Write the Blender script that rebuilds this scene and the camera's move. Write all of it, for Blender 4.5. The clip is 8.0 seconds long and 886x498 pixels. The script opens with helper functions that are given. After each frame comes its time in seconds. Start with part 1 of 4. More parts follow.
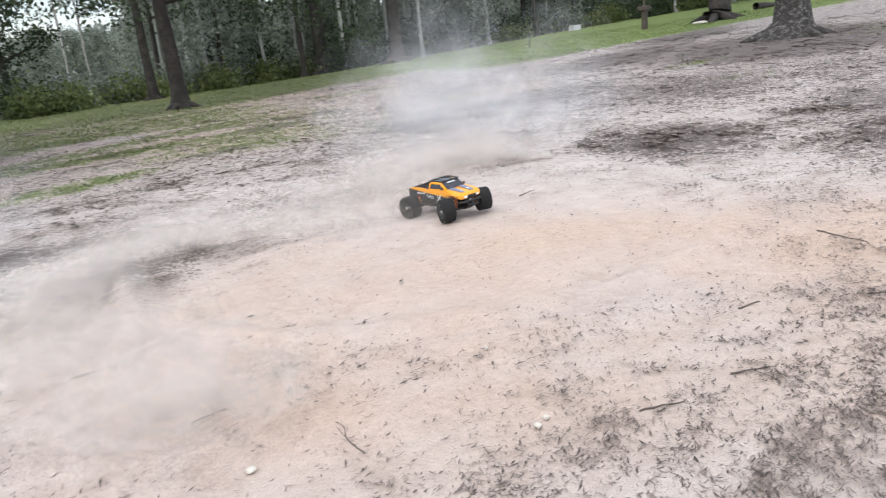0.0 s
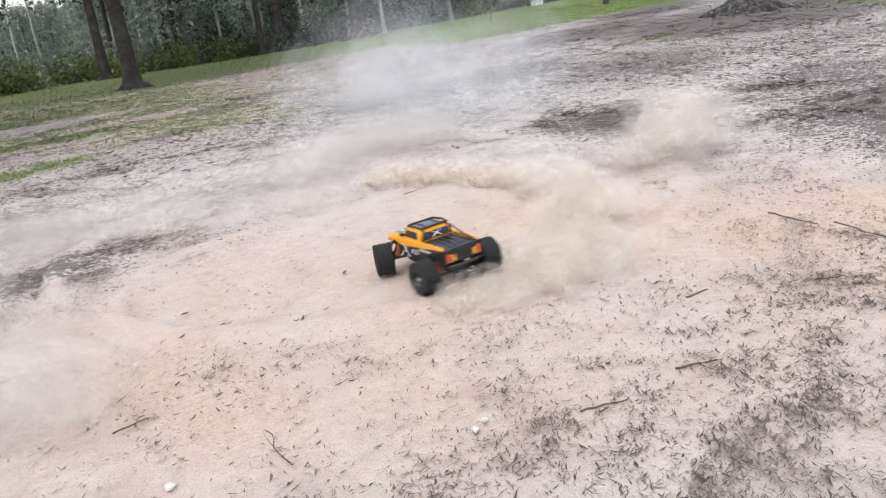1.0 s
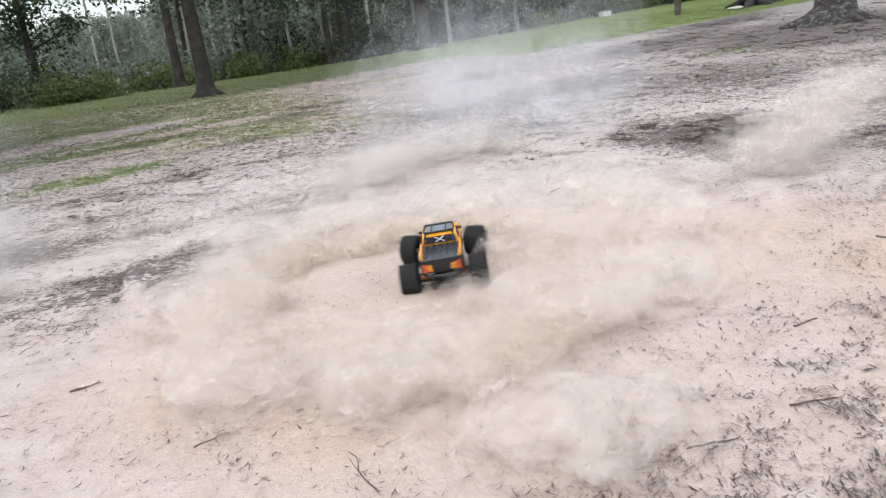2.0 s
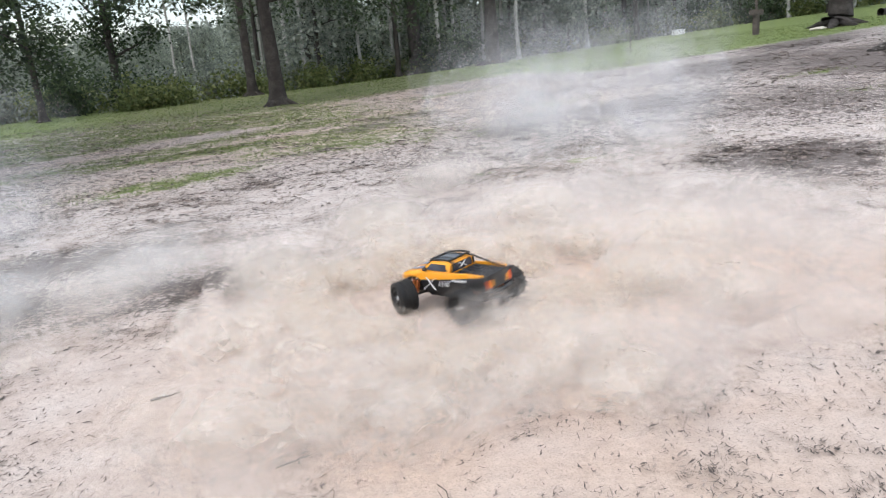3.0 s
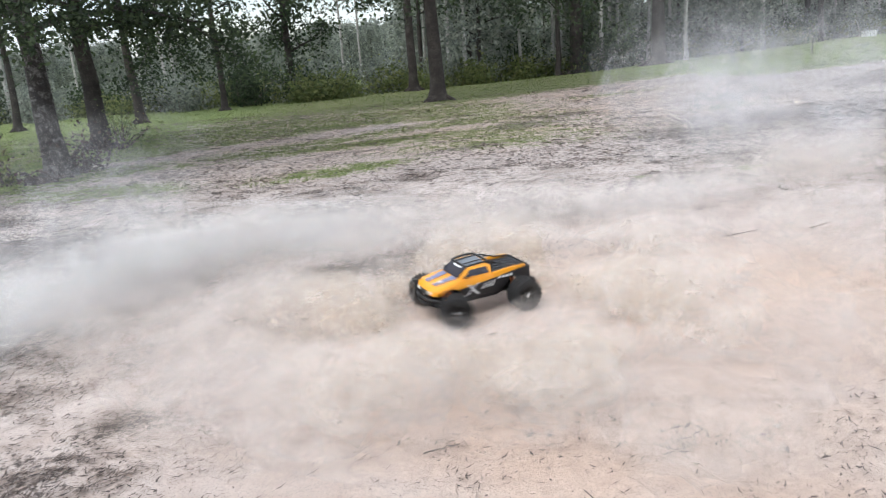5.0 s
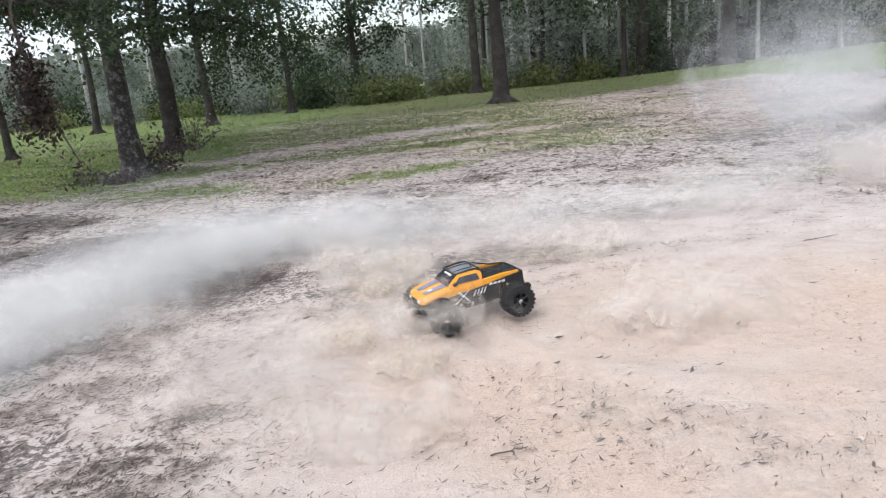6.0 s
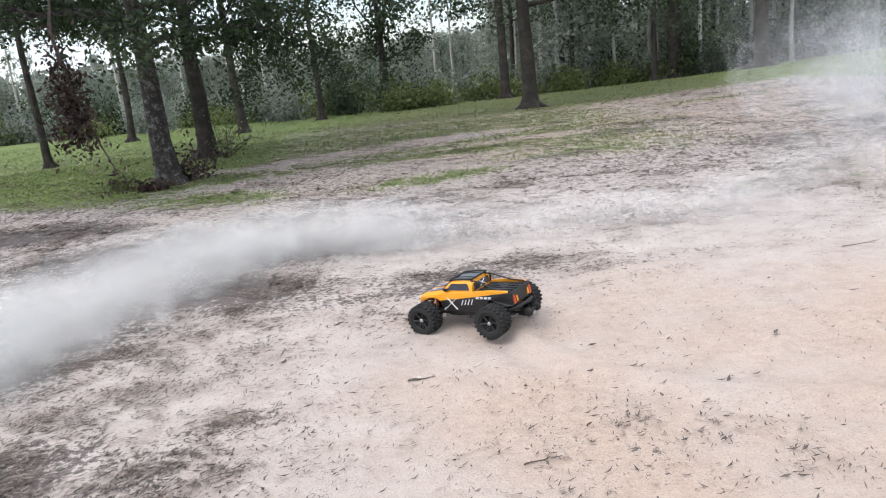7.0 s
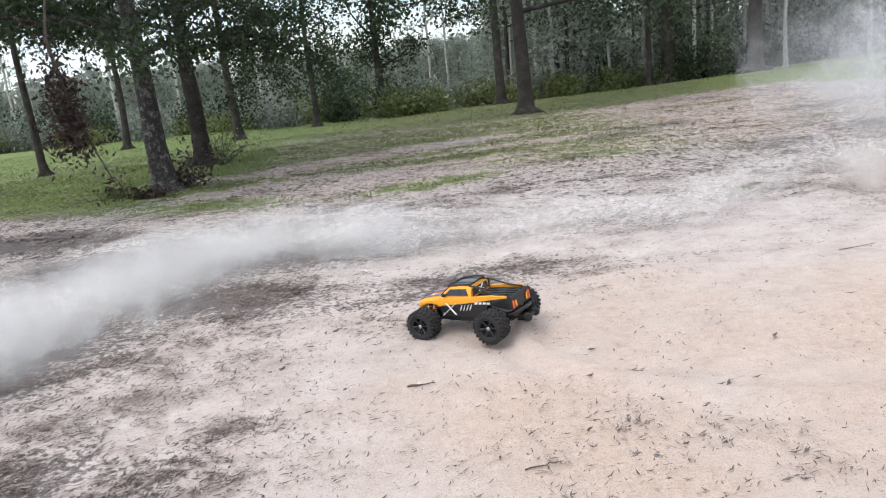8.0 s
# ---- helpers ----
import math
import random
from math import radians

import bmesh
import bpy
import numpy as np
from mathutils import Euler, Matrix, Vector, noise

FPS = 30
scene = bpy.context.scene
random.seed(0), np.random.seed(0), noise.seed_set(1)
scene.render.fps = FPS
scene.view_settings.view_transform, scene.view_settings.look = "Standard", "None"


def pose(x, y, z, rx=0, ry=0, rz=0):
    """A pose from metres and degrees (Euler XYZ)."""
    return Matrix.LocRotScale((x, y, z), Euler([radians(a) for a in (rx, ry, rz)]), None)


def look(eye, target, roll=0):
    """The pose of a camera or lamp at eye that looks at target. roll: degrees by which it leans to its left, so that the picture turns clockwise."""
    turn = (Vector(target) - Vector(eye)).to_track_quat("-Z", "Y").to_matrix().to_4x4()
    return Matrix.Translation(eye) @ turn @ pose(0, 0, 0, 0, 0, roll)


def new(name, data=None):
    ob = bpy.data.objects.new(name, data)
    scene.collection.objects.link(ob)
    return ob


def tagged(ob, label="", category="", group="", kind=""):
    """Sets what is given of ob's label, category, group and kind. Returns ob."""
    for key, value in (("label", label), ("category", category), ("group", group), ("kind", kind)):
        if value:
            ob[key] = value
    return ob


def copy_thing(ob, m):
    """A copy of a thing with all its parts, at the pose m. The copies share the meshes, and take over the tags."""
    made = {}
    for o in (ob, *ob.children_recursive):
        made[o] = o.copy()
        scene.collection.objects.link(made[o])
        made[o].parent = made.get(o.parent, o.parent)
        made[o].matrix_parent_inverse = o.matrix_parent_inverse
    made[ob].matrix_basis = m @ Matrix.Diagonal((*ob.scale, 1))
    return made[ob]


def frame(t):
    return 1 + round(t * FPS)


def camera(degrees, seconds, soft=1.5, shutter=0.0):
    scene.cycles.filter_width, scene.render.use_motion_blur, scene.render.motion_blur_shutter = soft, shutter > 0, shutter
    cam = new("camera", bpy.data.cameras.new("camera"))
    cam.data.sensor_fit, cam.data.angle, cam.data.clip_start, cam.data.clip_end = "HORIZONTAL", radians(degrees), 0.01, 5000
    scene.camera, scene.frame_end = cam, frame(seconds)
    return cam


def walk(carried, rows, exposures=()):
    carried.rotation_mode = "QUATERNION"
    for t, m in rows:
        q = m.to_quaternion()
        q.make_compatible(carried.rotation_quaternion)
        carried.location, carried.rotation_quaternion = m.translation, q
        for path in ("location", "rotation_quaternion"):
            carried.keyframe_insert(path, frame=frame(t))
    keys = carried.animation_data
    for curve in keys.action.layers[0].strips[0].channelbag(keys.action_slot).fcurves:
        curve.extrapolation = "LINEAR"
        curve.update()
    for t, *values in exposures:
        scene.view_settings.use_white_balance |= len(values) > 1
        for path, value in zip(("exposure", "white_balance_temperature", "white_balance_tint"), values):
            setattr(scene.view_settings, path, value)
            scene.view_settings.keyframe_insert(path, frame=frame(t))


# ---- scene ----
cam = camera(61.88, 8.0, soft=1.15, shutter=0.3)
PATH = [
    (0, pose(0.000, -0.000, 1.538, 73.32, 6.17, -21.92)),
    (0.5, pose(0.167, 0.078, 1.543, 72.35, 6.04, -25.17)),
    (1, pose(0.203, 0.109, 1.544, 71.26, 6.4, -24.6)),
    (1.5, pose(0.179, 0.176, 1.540, 71.68, 6.6, -22.35)),
    (3, pose(0.015, 0.499, 1.548, 74.13, 5.28, -14.95)),
    (3.5, pose(-0.009, 0.502, 1.544, 74.51, 4.81, -11.93)),
    (4, pose(-0.020, 0.520, 1.537, 74.68, 4.53, -8.81)),
    (4.5, pose(-0.023, 0.532, 1.537, 74.87, 4.55, -5.85)),
    (5, pose(-0.037, 0.528, 1.533, 75.05, 4.55, -3.0)),
    (6.5, pose(-0.089, 0.539, 1.529, 75.92, 5.38, 3.18)),
    (7, pose(-0.093, 0.541, 1.536, 76.22, 5.65, 3.84)),
    (7.5, pose(-0.099, 0.541, 1.534, 76.48, 5.87, 3.86)),
    (8, pose(-0.107, 0.543, 1.534, 76.64, 5.91, 3.47)),
]
walk(cam, PATH)

# ---- world, sun, exposure ----
world = bpy.data.worlds.new("sky")
scene.world = world
world.use_nodes = True
wn = world.node_tree
sky = wn.nodes.new("ShaderNodeTexSky")
sky.sky_type = 'NISHITA'
sky.sun_disc = False
sky.sun_elevation = radians(50)
sky.sun_rotation = radians(-60)
sky.air_density, sky.dust_density, sky.ozone_density = 1.0, 1.0, 1.5
bg = wn.nodes["Background"]
cloud_at = wn.nodes.new("ShaderNodeTexCoord")
cloud_noise = wn.nodes.new("ShaderNodeTexNoise")
cloud_noise.inputs["Scale"].default_value = 2.2
cloud_noise.inputs["Detail"].default_value = 6
cloud_ramp = wn.nodes.new("ShaderNodeValToRGB")
cloud_ramp.color_ramp.elements[0].position, cloud_ramp.color_ramp.elements[1].position = 0.3, 0.6
cloud_mix = wn.nodes.new("ShaderNodeMix")
cloud_mix.data_type = 'RGBA'
height = wn.nodes.new("ShaderNodeSeparateXYZ")
height_ramp = wn.nodes.new("ShaderNodeValToRGB")
height_ramp.color_ramp.elements[0].position, height_ramp.color_ramp.elements[0].color = 0.1, (0.56, 0.635, 0.75, 1)
height_ramp.color_ramp.elements[1].position, height_ramp.color_ramp.elements[1].color = 0.6, (0.93, 0.99, 1.08, 1)
height_scale = wn.nodes.new("ShaderNodeVectorMath")
height_scale.operation = 'SCALE'
height_scale.inputs["Scale"].default_value = 11.0
wn.links.new(cloud_at.outputs["Generated"], height.inputs[0])
wn.links.new(height.outputs["Z"], height_ramp.inputs["Fac"])
wn.links.new(height_ramp.outputs["Color"], height_scale.inputs[0])
wn.links.new(height_scale.outputs["Vector"], cloud_mix.inputs["B"])
wn.links.new(cloud_at.outputs["Generated"], cloud_noise.inputs["Vector"])
wn.links.new(cloud_noise.outputs["Fac"], cloud_ramp.inputs["Fac"])
wn.links.new(cloud_ramp.outputs["Color"], cloud_mix.inputs["Factor"])
wn.links.new(sky.outputs["Color"], cloud_mix.inputs["A"])
wn.links.new(cloud_mix.outputs["Result"], bg.inputs["Color"])
bg.inputs["Strength"].default_value = 0.13

sun = new("sun", bpy.data.lights.new("sun", 'SUN'))
sun.data.energy, sun.data.angle, sun.data.color = 1.3, radians(25), (1.0, 0.97, 0.93)
sun.matrix_world = look((0, 0, 0), (0.45, 0.5, -0.9))
scene.view_settings.exposure = 0.4
scene.cycles.transparent_max_bounces = 128


# ---- materials ----
def material(name, rough=0.8, metal=0.0):
    m = bpy.data.materials.new(name)
    m.use_nodes = True
    b = m.node_tree.nodes["Principled BSDF"]
    b.inputs["Roughness"].default_value, b.inputs["Metallic"].default_value = rough, metal
    return m, m.node_tree, b


def node(t, kind, **values):
    n = t.nodes.new(kind)
    for key, value in values.items():
        n.inputs[key.replace("_", " ")].default_value = value
    return n


def noise_tex(t, scale, detail=4.0, rough=0.6, where=None, vector=None):
    n = node(t, "ShaderNodeTexNoise", Scale=scale, Detail=detail, Roughness=rough)
    if vector is not None:
        t.links.new(vector, n.inputs["Vector"])
    return n.outputs["Fac"]


def ramp(t, fac, stops):
    n = t.nodes.new("ShaderNodeValToRGB")
    e = n.color_ramp.elements
    while len(e) < len(stops):
        e.new(0.5)
    for el, (p, c) in zip(e, stops):
        el.position, el.color = p, (*c, 1) if len(c) == 3 else c
    t.links.new(fac, n.inputs["Fac"])
    return n.outputs["Color"]


def mix(t, fac, a, b):
    n = t.nodes.new("ShaderNodeMix")
    n.data_type = 'RGBA'
    for key, v in (("Factor", fac), ("A", a), ("B", b)):
        if isinstance(v, (tuple, float, int)):
            n.inputs[key].default_value = v if not isinstance(v, tuple) else (*v, 1)
        else:
            t.links.new(v, n.inputs[key])
    return n.outputs["Result"]


def calc(t, op, a, b=0.0, clamp=False):
    n = t.nodes.new("ShaderNodeMath")
    n.operation, n.use_clamp = op, clamp
    for i, v in enumerate((a, b)):
        if isinstance(v, (float, int)):
            n.inputs[i].default_value = v
        else:
            t.links.new(v, n.inputs[i])
    return n.outputs[0]


def bump(t, b, height, strength=0.4, distance=0.01):
    n = node(t, "ShaderNodeBump", Strength=strength, Distance=distance)
    t.links.new(height, n.inputs["Height"])
    t.links.new(n.outputs["Normal"], b.inputs["Normal"])


def object_vector(t):
    return t.nodes.new("ShaderNodeTexCoord").outputs["Object"]


def two_scale(name, dark, mid, light, coarse, fine, rough=0.8, relief=0.4, distance=0.01, metal=0.0, island=0.0):
    """A surface that varies at two scales, with fine relief."""
    m, t, b = material(name, rough, metal)
    v = object_vector(t)
    a = noise_tex(t, coarse, 3, 0.55, vector=v)
    f = noise_tex(t, fine, 5, 0.65, vector=v)
    s = calc(t, 'ADD', calc(t, 'MULTIPLY', a, 0.5), calc(t, 'MULTIPLY', f, 0.5))
    if island:
        r = t.nodes.new("ShaderNodeNewGeometry").outputs["Random Per Island"]
        s = calc(t, 'ADD', s, calc(t, 'MULTIPLY', calc(t, 'SUBTRACT', r, 0.5), island))
    c = ramp(t, s, [(0.3, dark), (0.5, mid), (0.7, light)])
    t.links.new(c, b.inputs["Base Color"])
    if relief:
        bump(t, b, f, relief, distance)
    return m


def ground_material():
    m, t, b = material("ground_soil", 0.95)
    v = object_vector(t)
    at = {}
    for key in ("grass", "litter", "warm"):
        n = t.nodes.new("ShaderNodeAttribute")
        n.attribute_name = key
        at[key] = n.outputs["Fac"]
    broad, mid = noise_tex(t, 0.5, 4, 0.6, vector=v), noise_tex(t, 3.2, 7, 0.7, vector=v)
    fine, grit = noise_tex(t, 16.0, 7, 0.75, vector=v), noise_tex(t, 110.0, 4, 0.75, vector=v)
    flake = node(t, "ShaderNodeTexVoronoi", Scale=34.0, Randomness=1.0)
    t.links.new(v, flake.inputs["Vector"])
    flakes = calc(t, 'SUBTRACT', 1.0, flake.outputs["Distance"])
    sand = ramp(t, mid, [(0.3, (0.345, 0.285, 0.255)), (0.46, (0.51, 0.44, 0.405)), (0.72, (0.64, 0.58, 0.545))])
    orange = ramp(t, fine, [(0.3, (0.46, 0.335, 0.26)), (0.7, (0.65, 0.495, 0.395))])
    sand = mix(t, calc(t, 'MULTIPLY', at["warm"], ramp(t, broad, [(0.3, (0.25, 0.25, 0.25)), (0.6, (1, 1, 1))])), sand, orange)
    sand = mix(t, calc(t, 'MULTIPLY', ramp(t, grit, [(0.5, (0, 0, 0)), (0.66, (1, 1, 1))]), 0.5), sand, (0.24, 0.19, 0.165))
    scrap = calc(t, 'ADD', calc(t, 'MULTIPLY', fine, 0.6), calc(t, 'ADD', calc(t, 'MULTIPLY', grit, 0.25), calc(t, 'MULTIPLY', flakes, 0.15)))
    dirt = ramp(t, grit, [(0.3, (0.045, 0.037, 0.034)), (0.5, (0.125, 0.102, 0.093)), (0.7, (0.36, 0.305, 0.28))])
    stringy = calc(t, 'ADD', calc(t, 'MULTIPLY', scrap, 0.78), calc(t, 'MULTIPLY', mid, 0.22))
    lit = ramp(t, calc(t, 'ADD', calc(t, 'SUBTRACT', stringy, 0.62), calc(t, 'MULTIPLY', at["litter"], 0.23)), [(0.0, (0, 0, 0)), (0.035, (1, 1, 1))])
    base = mix(t, lit, sand, dirt)
    green = ramp(t, scrap, [(0.36, (0.055, 0.08, 0.022)), (0.5, (0.145, 0.195, 0.05)), (0.66, (0.3, 0.33, 0.12))])
    brown = ramp(t, scrap, [(0.36, (0.055, 0.045, 0.028)), (0.52, (0.13, 0.12, 0.06)), (0.68, (0.29, 0.255, 0.15))])
    green = mix(t, calc(t, 'MULTIPLY', at["warm"], 0.8), green, brown)
    tall = calc(t, 'ADD', calc(t, 'MULTIPLY', scrap, 0.4), calc(t, 'MULTIPLY', mid, 0.6))
    veg = ramp(t, calc(t, 'ADD', calc(t, 'SUBTRACT', tall, 0.68), calc(t, 'MULTIPLY', at["grass"], 0.36)), [(0.0, (0, 0, 0)), (0.06, (1, 1, 1))])
    base = mix(t, veg, base, green)
    t.links.new(base, b.inputs["Base Color"])
    hgt = calc(t, 'ADD', calc(t, 'MULTIPLY', fine, 0.6), calc(t, 'ADD', calc(t, 'MULTIPLY', grit, 0.18), calc(t, 'MULTIPLY', mid, 0.8)))
    bump(t, b, hgt, 0.75, 0.03)
    return m


def leaf_material(name, dark, mid, light, rough=0.6, through_leaf=0.45):
    m, t, b = material(name, rough)
    r = t.nodes.new("ShaderNodeNewGeometry").outputs["Random Per Island"]
    v = object_vector(t)
    s = calc(t, 'ADD', calc(t, 'MULTIPLY', r, 0.6), calc(t, 'MULTIPLY', noise_tex(t, 0.5, 3, vector=v), 0.4))
    c = ramp(t, s, [(0.2, dark), (0.5, mid), (0.85, light)])
    t.links.new(c, b.inputs["Base Color"])
    tr = t.nodes.new("ShaderNodeBsdfTranslucent")
    t.links.new(c, tr.inputs["Color"])
    ms = node(t, "ShaderNodeMixShader", Fac=through_leaf)
    t.links.new(b.outputs[0], ms.inputs[1])
    t.links.new(tr.outputs[0], ms.inputs[2])
    t.links.new(ms.outputs[0], t.nodes["Material Output"].inputs["Surface"])
    return m


def dust_material(name, colour, alpha, grain=3.2, thin=0.36):
    """Airborne dust: clear shells, thinner outside than within, in wisps."""
    m, t, b = material(name, 1.0)
    v = object_vector(t)
    n = node(t, "ShaderNodeTexNoise", Scale=grain, Detail=7.0, Roughness=0.66, Distortion=0.7)
    t.links.new(v, n.inputs["Vector"])
    dense = t.nodes.new("ShaderNodeAttribute")
    dense.attribute_name = "dense"
    d = node(t, "ShaderNodeBsdfDiffuse", Color=(*colour, 1))
    l = node(t, "ShaderNodeBsdfTranslucent", Color=(*colour, 1))
    half = node(t, "ShaderNodeMixShader", Fac=0.5)
    t.links.new(d.outputs[0], half.inputs[1])
    t.links.new(l.outputs[0], half.inputs[2])
    clear = t.nodes.new("ShaderNodeBsdfTransparent")
    ms = t.nodes.new("ShaderNodeMixShader")
    fac = calc(t, 'MULTIPLY', ramp(t, n.outputs["Fac"], [(thin, (0, 0, 0)), (0.68, (alpha, alpha, alpha))]), dense.outputs["Fac"])
    t.links.new(fac, ms.inputs["Fac"])
    t.links.new(clear.outputs[0], ms.inputs[1])
    t.links.new(half.outputs[0], ms.inputs[2])
    t.links.new(ms.outputs[0], t.nodes["Material Output"].inputs["Surface"])
    t.nodes.remove(b)
    return m


SOIL = ground_material()
BARK = two_scale("bark_brown", (0.016, 0.013, 0.012), (0.038, 0.031, 0.027), (0.1, 0.086, 0.076), 3, 30, 0.95, 0.9, 0.03)
BARK_LICHEN = two_scale("bark_lichen", (0.02, 0.017, 0.015), (0.042, 0.036, 0.032), (0.26, 0.25, 0.235), 9, 26, 0.95, 0.9, 0.03)
BARK_PALE = two_scale("bark_pale", (0.2, 0.19, 0.18), (0.38, 0.365, 0.345), (0.6, 0.585, 0.56), 2, 16, 0.95, 0.5, 0.02)
LEAF_OAK = leaf_material("leaf_oak", (0.018, 0.03, 0.015), (0.038, 0.06, 0.027), (0.08, 0.115, 0.05))
# wood leaves: greyed and lightened, the haze of distance is in their colour
LEAF_WOOD_HAZED = leaf_material("leaf_wood_hazed", (0.125, 0.148, 0.13), (0.24, 0.265, 0.222), (0.38, 0.405, 0.34))
LEAF_SHRUB = leaf_material("leaf_shrub", (0.07, 0.095, 0.035), (0.16, 0.2, 0.07), (0.31, 0.32, 0.13))
LEAF_DEAD = leaf_material("leaf_dead", (0.018, 0.01, 0.009), (0.045, 0.025, 0.02), (0.09, 0.05, 0.035), through_leaf=0.1)
LEAF_PALE = leaf_material("leaf_pale", (0.06, 0.09, 0.05), (0.13, 0.18, 0.09), (0.26, 0.32, 0.18))
BLADE = leaf_material("grass_blade", (0.06, 0.095, 0.022), (0.14, 0.2, 0.045), (0.28, 0.31, 0.11), through_leaf=0.25)
LITTER = leaf_material("litter_leaf", (0.05, 0.04, 0.036), (0.15, 0.115, 0.1), (0.4, 0.32, 0.27), 0.9, 0.0)
TWIG = two_scale("twig_wood", (0.04, 0.032, 0.028), (0.1, 0.08, 0.068), (0.2, 0.16, 0.13), 6, 60, 0.95, 0.4, 0.003)
STONE = two_scale("pale_stone", (0.4, 0.36, 0.3), (0.6, 0.55, 0.48), (0.75, 0.72, 0.66), 20, 90, 0.9, 0.3, 0.003)


# ---- mesh helpers ----
def mesh_of(name, verts, faces, mat, smooth=False):
    me = bpy.data.meshes.new(name)
    me.from_pydata([tuple(v) for v in verts], [], [tuple(f) for f in faces])
    me.materials.append(mat)
    if smooth:
        me.shade_smooth()
    me.update()
    return me


def array_mesh(name, verts, faces, mat, smooth=False):
    """A mesh from arrays: verts (n, 3), faces (m, k) all with k corners."""
    me = bpy.data.meshes.new(name)
    n, (m, k) = len(verts), faces.shape
    me.vertices.add(n)
    me.vertices.foreach_set("co", np.ascontiguousarray(verts, np.float32).ravel())
    me.loops.add(m * k)
    me.loops.foreach_set("vertex_index", np.ascontiguousarray(faces, np.int32).ravel())
    me.polygons.add(m)
    me.polygons.foreach_set("loop_start", np.arange(0, m * k, k, dtype=np.int32))
    me.materials.append(mat)
    me.update(calc_edges=True)
    if smooth:
        me.shade_smooth()
    me.validate()
    return me


def part(name, data, parent, label=""):
    ob = new(name, data)
    ob.parent = parent
    return tagged(ob, label)


def bm_mesh(name, bm, mat, smooth=False, angle=40):
    me = bpy.data.meshes.new(name)
    bmesh.ops.recalc_face_normals(bm, faces=bm.faces)
    bm.to_mesh(me)
    bm.free()
    me.materials.append(mat)
    if smooth:
        me.shade_smooth()
        me.set_sharp_from_angle(angle=radians(angle))
    return me


def ground_height(x, y):
    """Metres of the ground over the truck's patch: a rise to the east and a dip behind the wood's edge."""
    x, y = np.asarray(x, float), np.asarray(y, float)
    r = np.minimum(0.0675 * np.log1p(np.exp(np.clip((x - 6) / 1.5, -40, 40))), 1.2)
    r = r / (1 + np.exp(-(np.hypot(x, y) - 9) / 1.2))
    return r - 0.035 * np.clip(y - 34, 0, 40)


def tube(path, radii, sides=7):
    """Rings round a path: verts and quads."""
    path, radii = np.asarray(path, float), np.asarray(radii, float)
    way = np.gradient(path, axis=0)
    way /= np.linalg.norm(way, axis=1)[:, None] + 1e-9
    ref = np.where(np.abs(way[:, 2:3]) > 0.9, [[1.0, 0, 0]], [[0, 0, 1.0]])
    u = np.cross(way, ref)
    u /= np.linalg.norm(u, axis=1)[:, None] + 1e-9
    w = np.cross(way, u)
    a = np.linspace(0, 2 * np.pi, sides, endpoint=False)
    v = path[:, None] + radii[:, None, None] * (np.cos(a)[None, :, None] * u[:, None] + np.sin(a)[None, :, None] * w[:, None])
    n = len(path)
    i, j = np.meshgrid(np.arange(n - 1), np.arange(sides), indexing="ij")
    k = (j + 1) % sides
    f = np.stack([i * sides + j, i * sides + k, (i + 1) * sides + k, (i + 1) * sides + j], -1).reshape(-1, 4)
    return v.reshape(-1, 3), f


def joined(pieces):
    vs, fs, n = [], [], 0
    for v, f in pieces:
        vs.append(v)
        fs.append(f + n)
        n += len(v)
    return np.concatenate(vs), np.concatenate(fs)


def leaf_quads(rng, centres, size, flat=0.0, slim=0.55):
    """Folded leaf-shaped quads at the centres, turned at random."""
    n = len(centres)
    a = rng.normal(size=(n, 3))
    a[:, 2] *= 1 - flat
    a /= np.linalg.norm(a, axis=1)[:, None] + 1e-9
    b = np.cross(a, rng.normal(size=(n, 3)))
    b /= np.linalg.norm(b, axis=1)[:, None] + 1e-9
    c = np.cross(a, b)
    s = (size * rng.uniform(0.6, 1.4, n))[:, None]
    q = np.stack([centres - a * s, centres + b * s * slim + c * s * 0.15, centres + a * s, centres - b * s * slim + c * s * 0.15], 1)
    return q.reshape(-1, 3), np.arange(4 * n).reshape(n, 4)


# ---- ground ----
def blob(x, y, cx, cy, rx, ry, turn=0.0):
    c, s = math.cos(radians(turn)), math.sin(radians(turn))
    u, v = (x - cx) * c + (y - cy) * s, -(x - cx) * s + (y - cy) * c
    return np.exp(-((u / rx) ** 2 + (v / ry) ** 2))


def step(v, a, b):
    s = np.clip((v - a) / (b - a), 0, 1)
    return s * s * (3 - 2 * s)


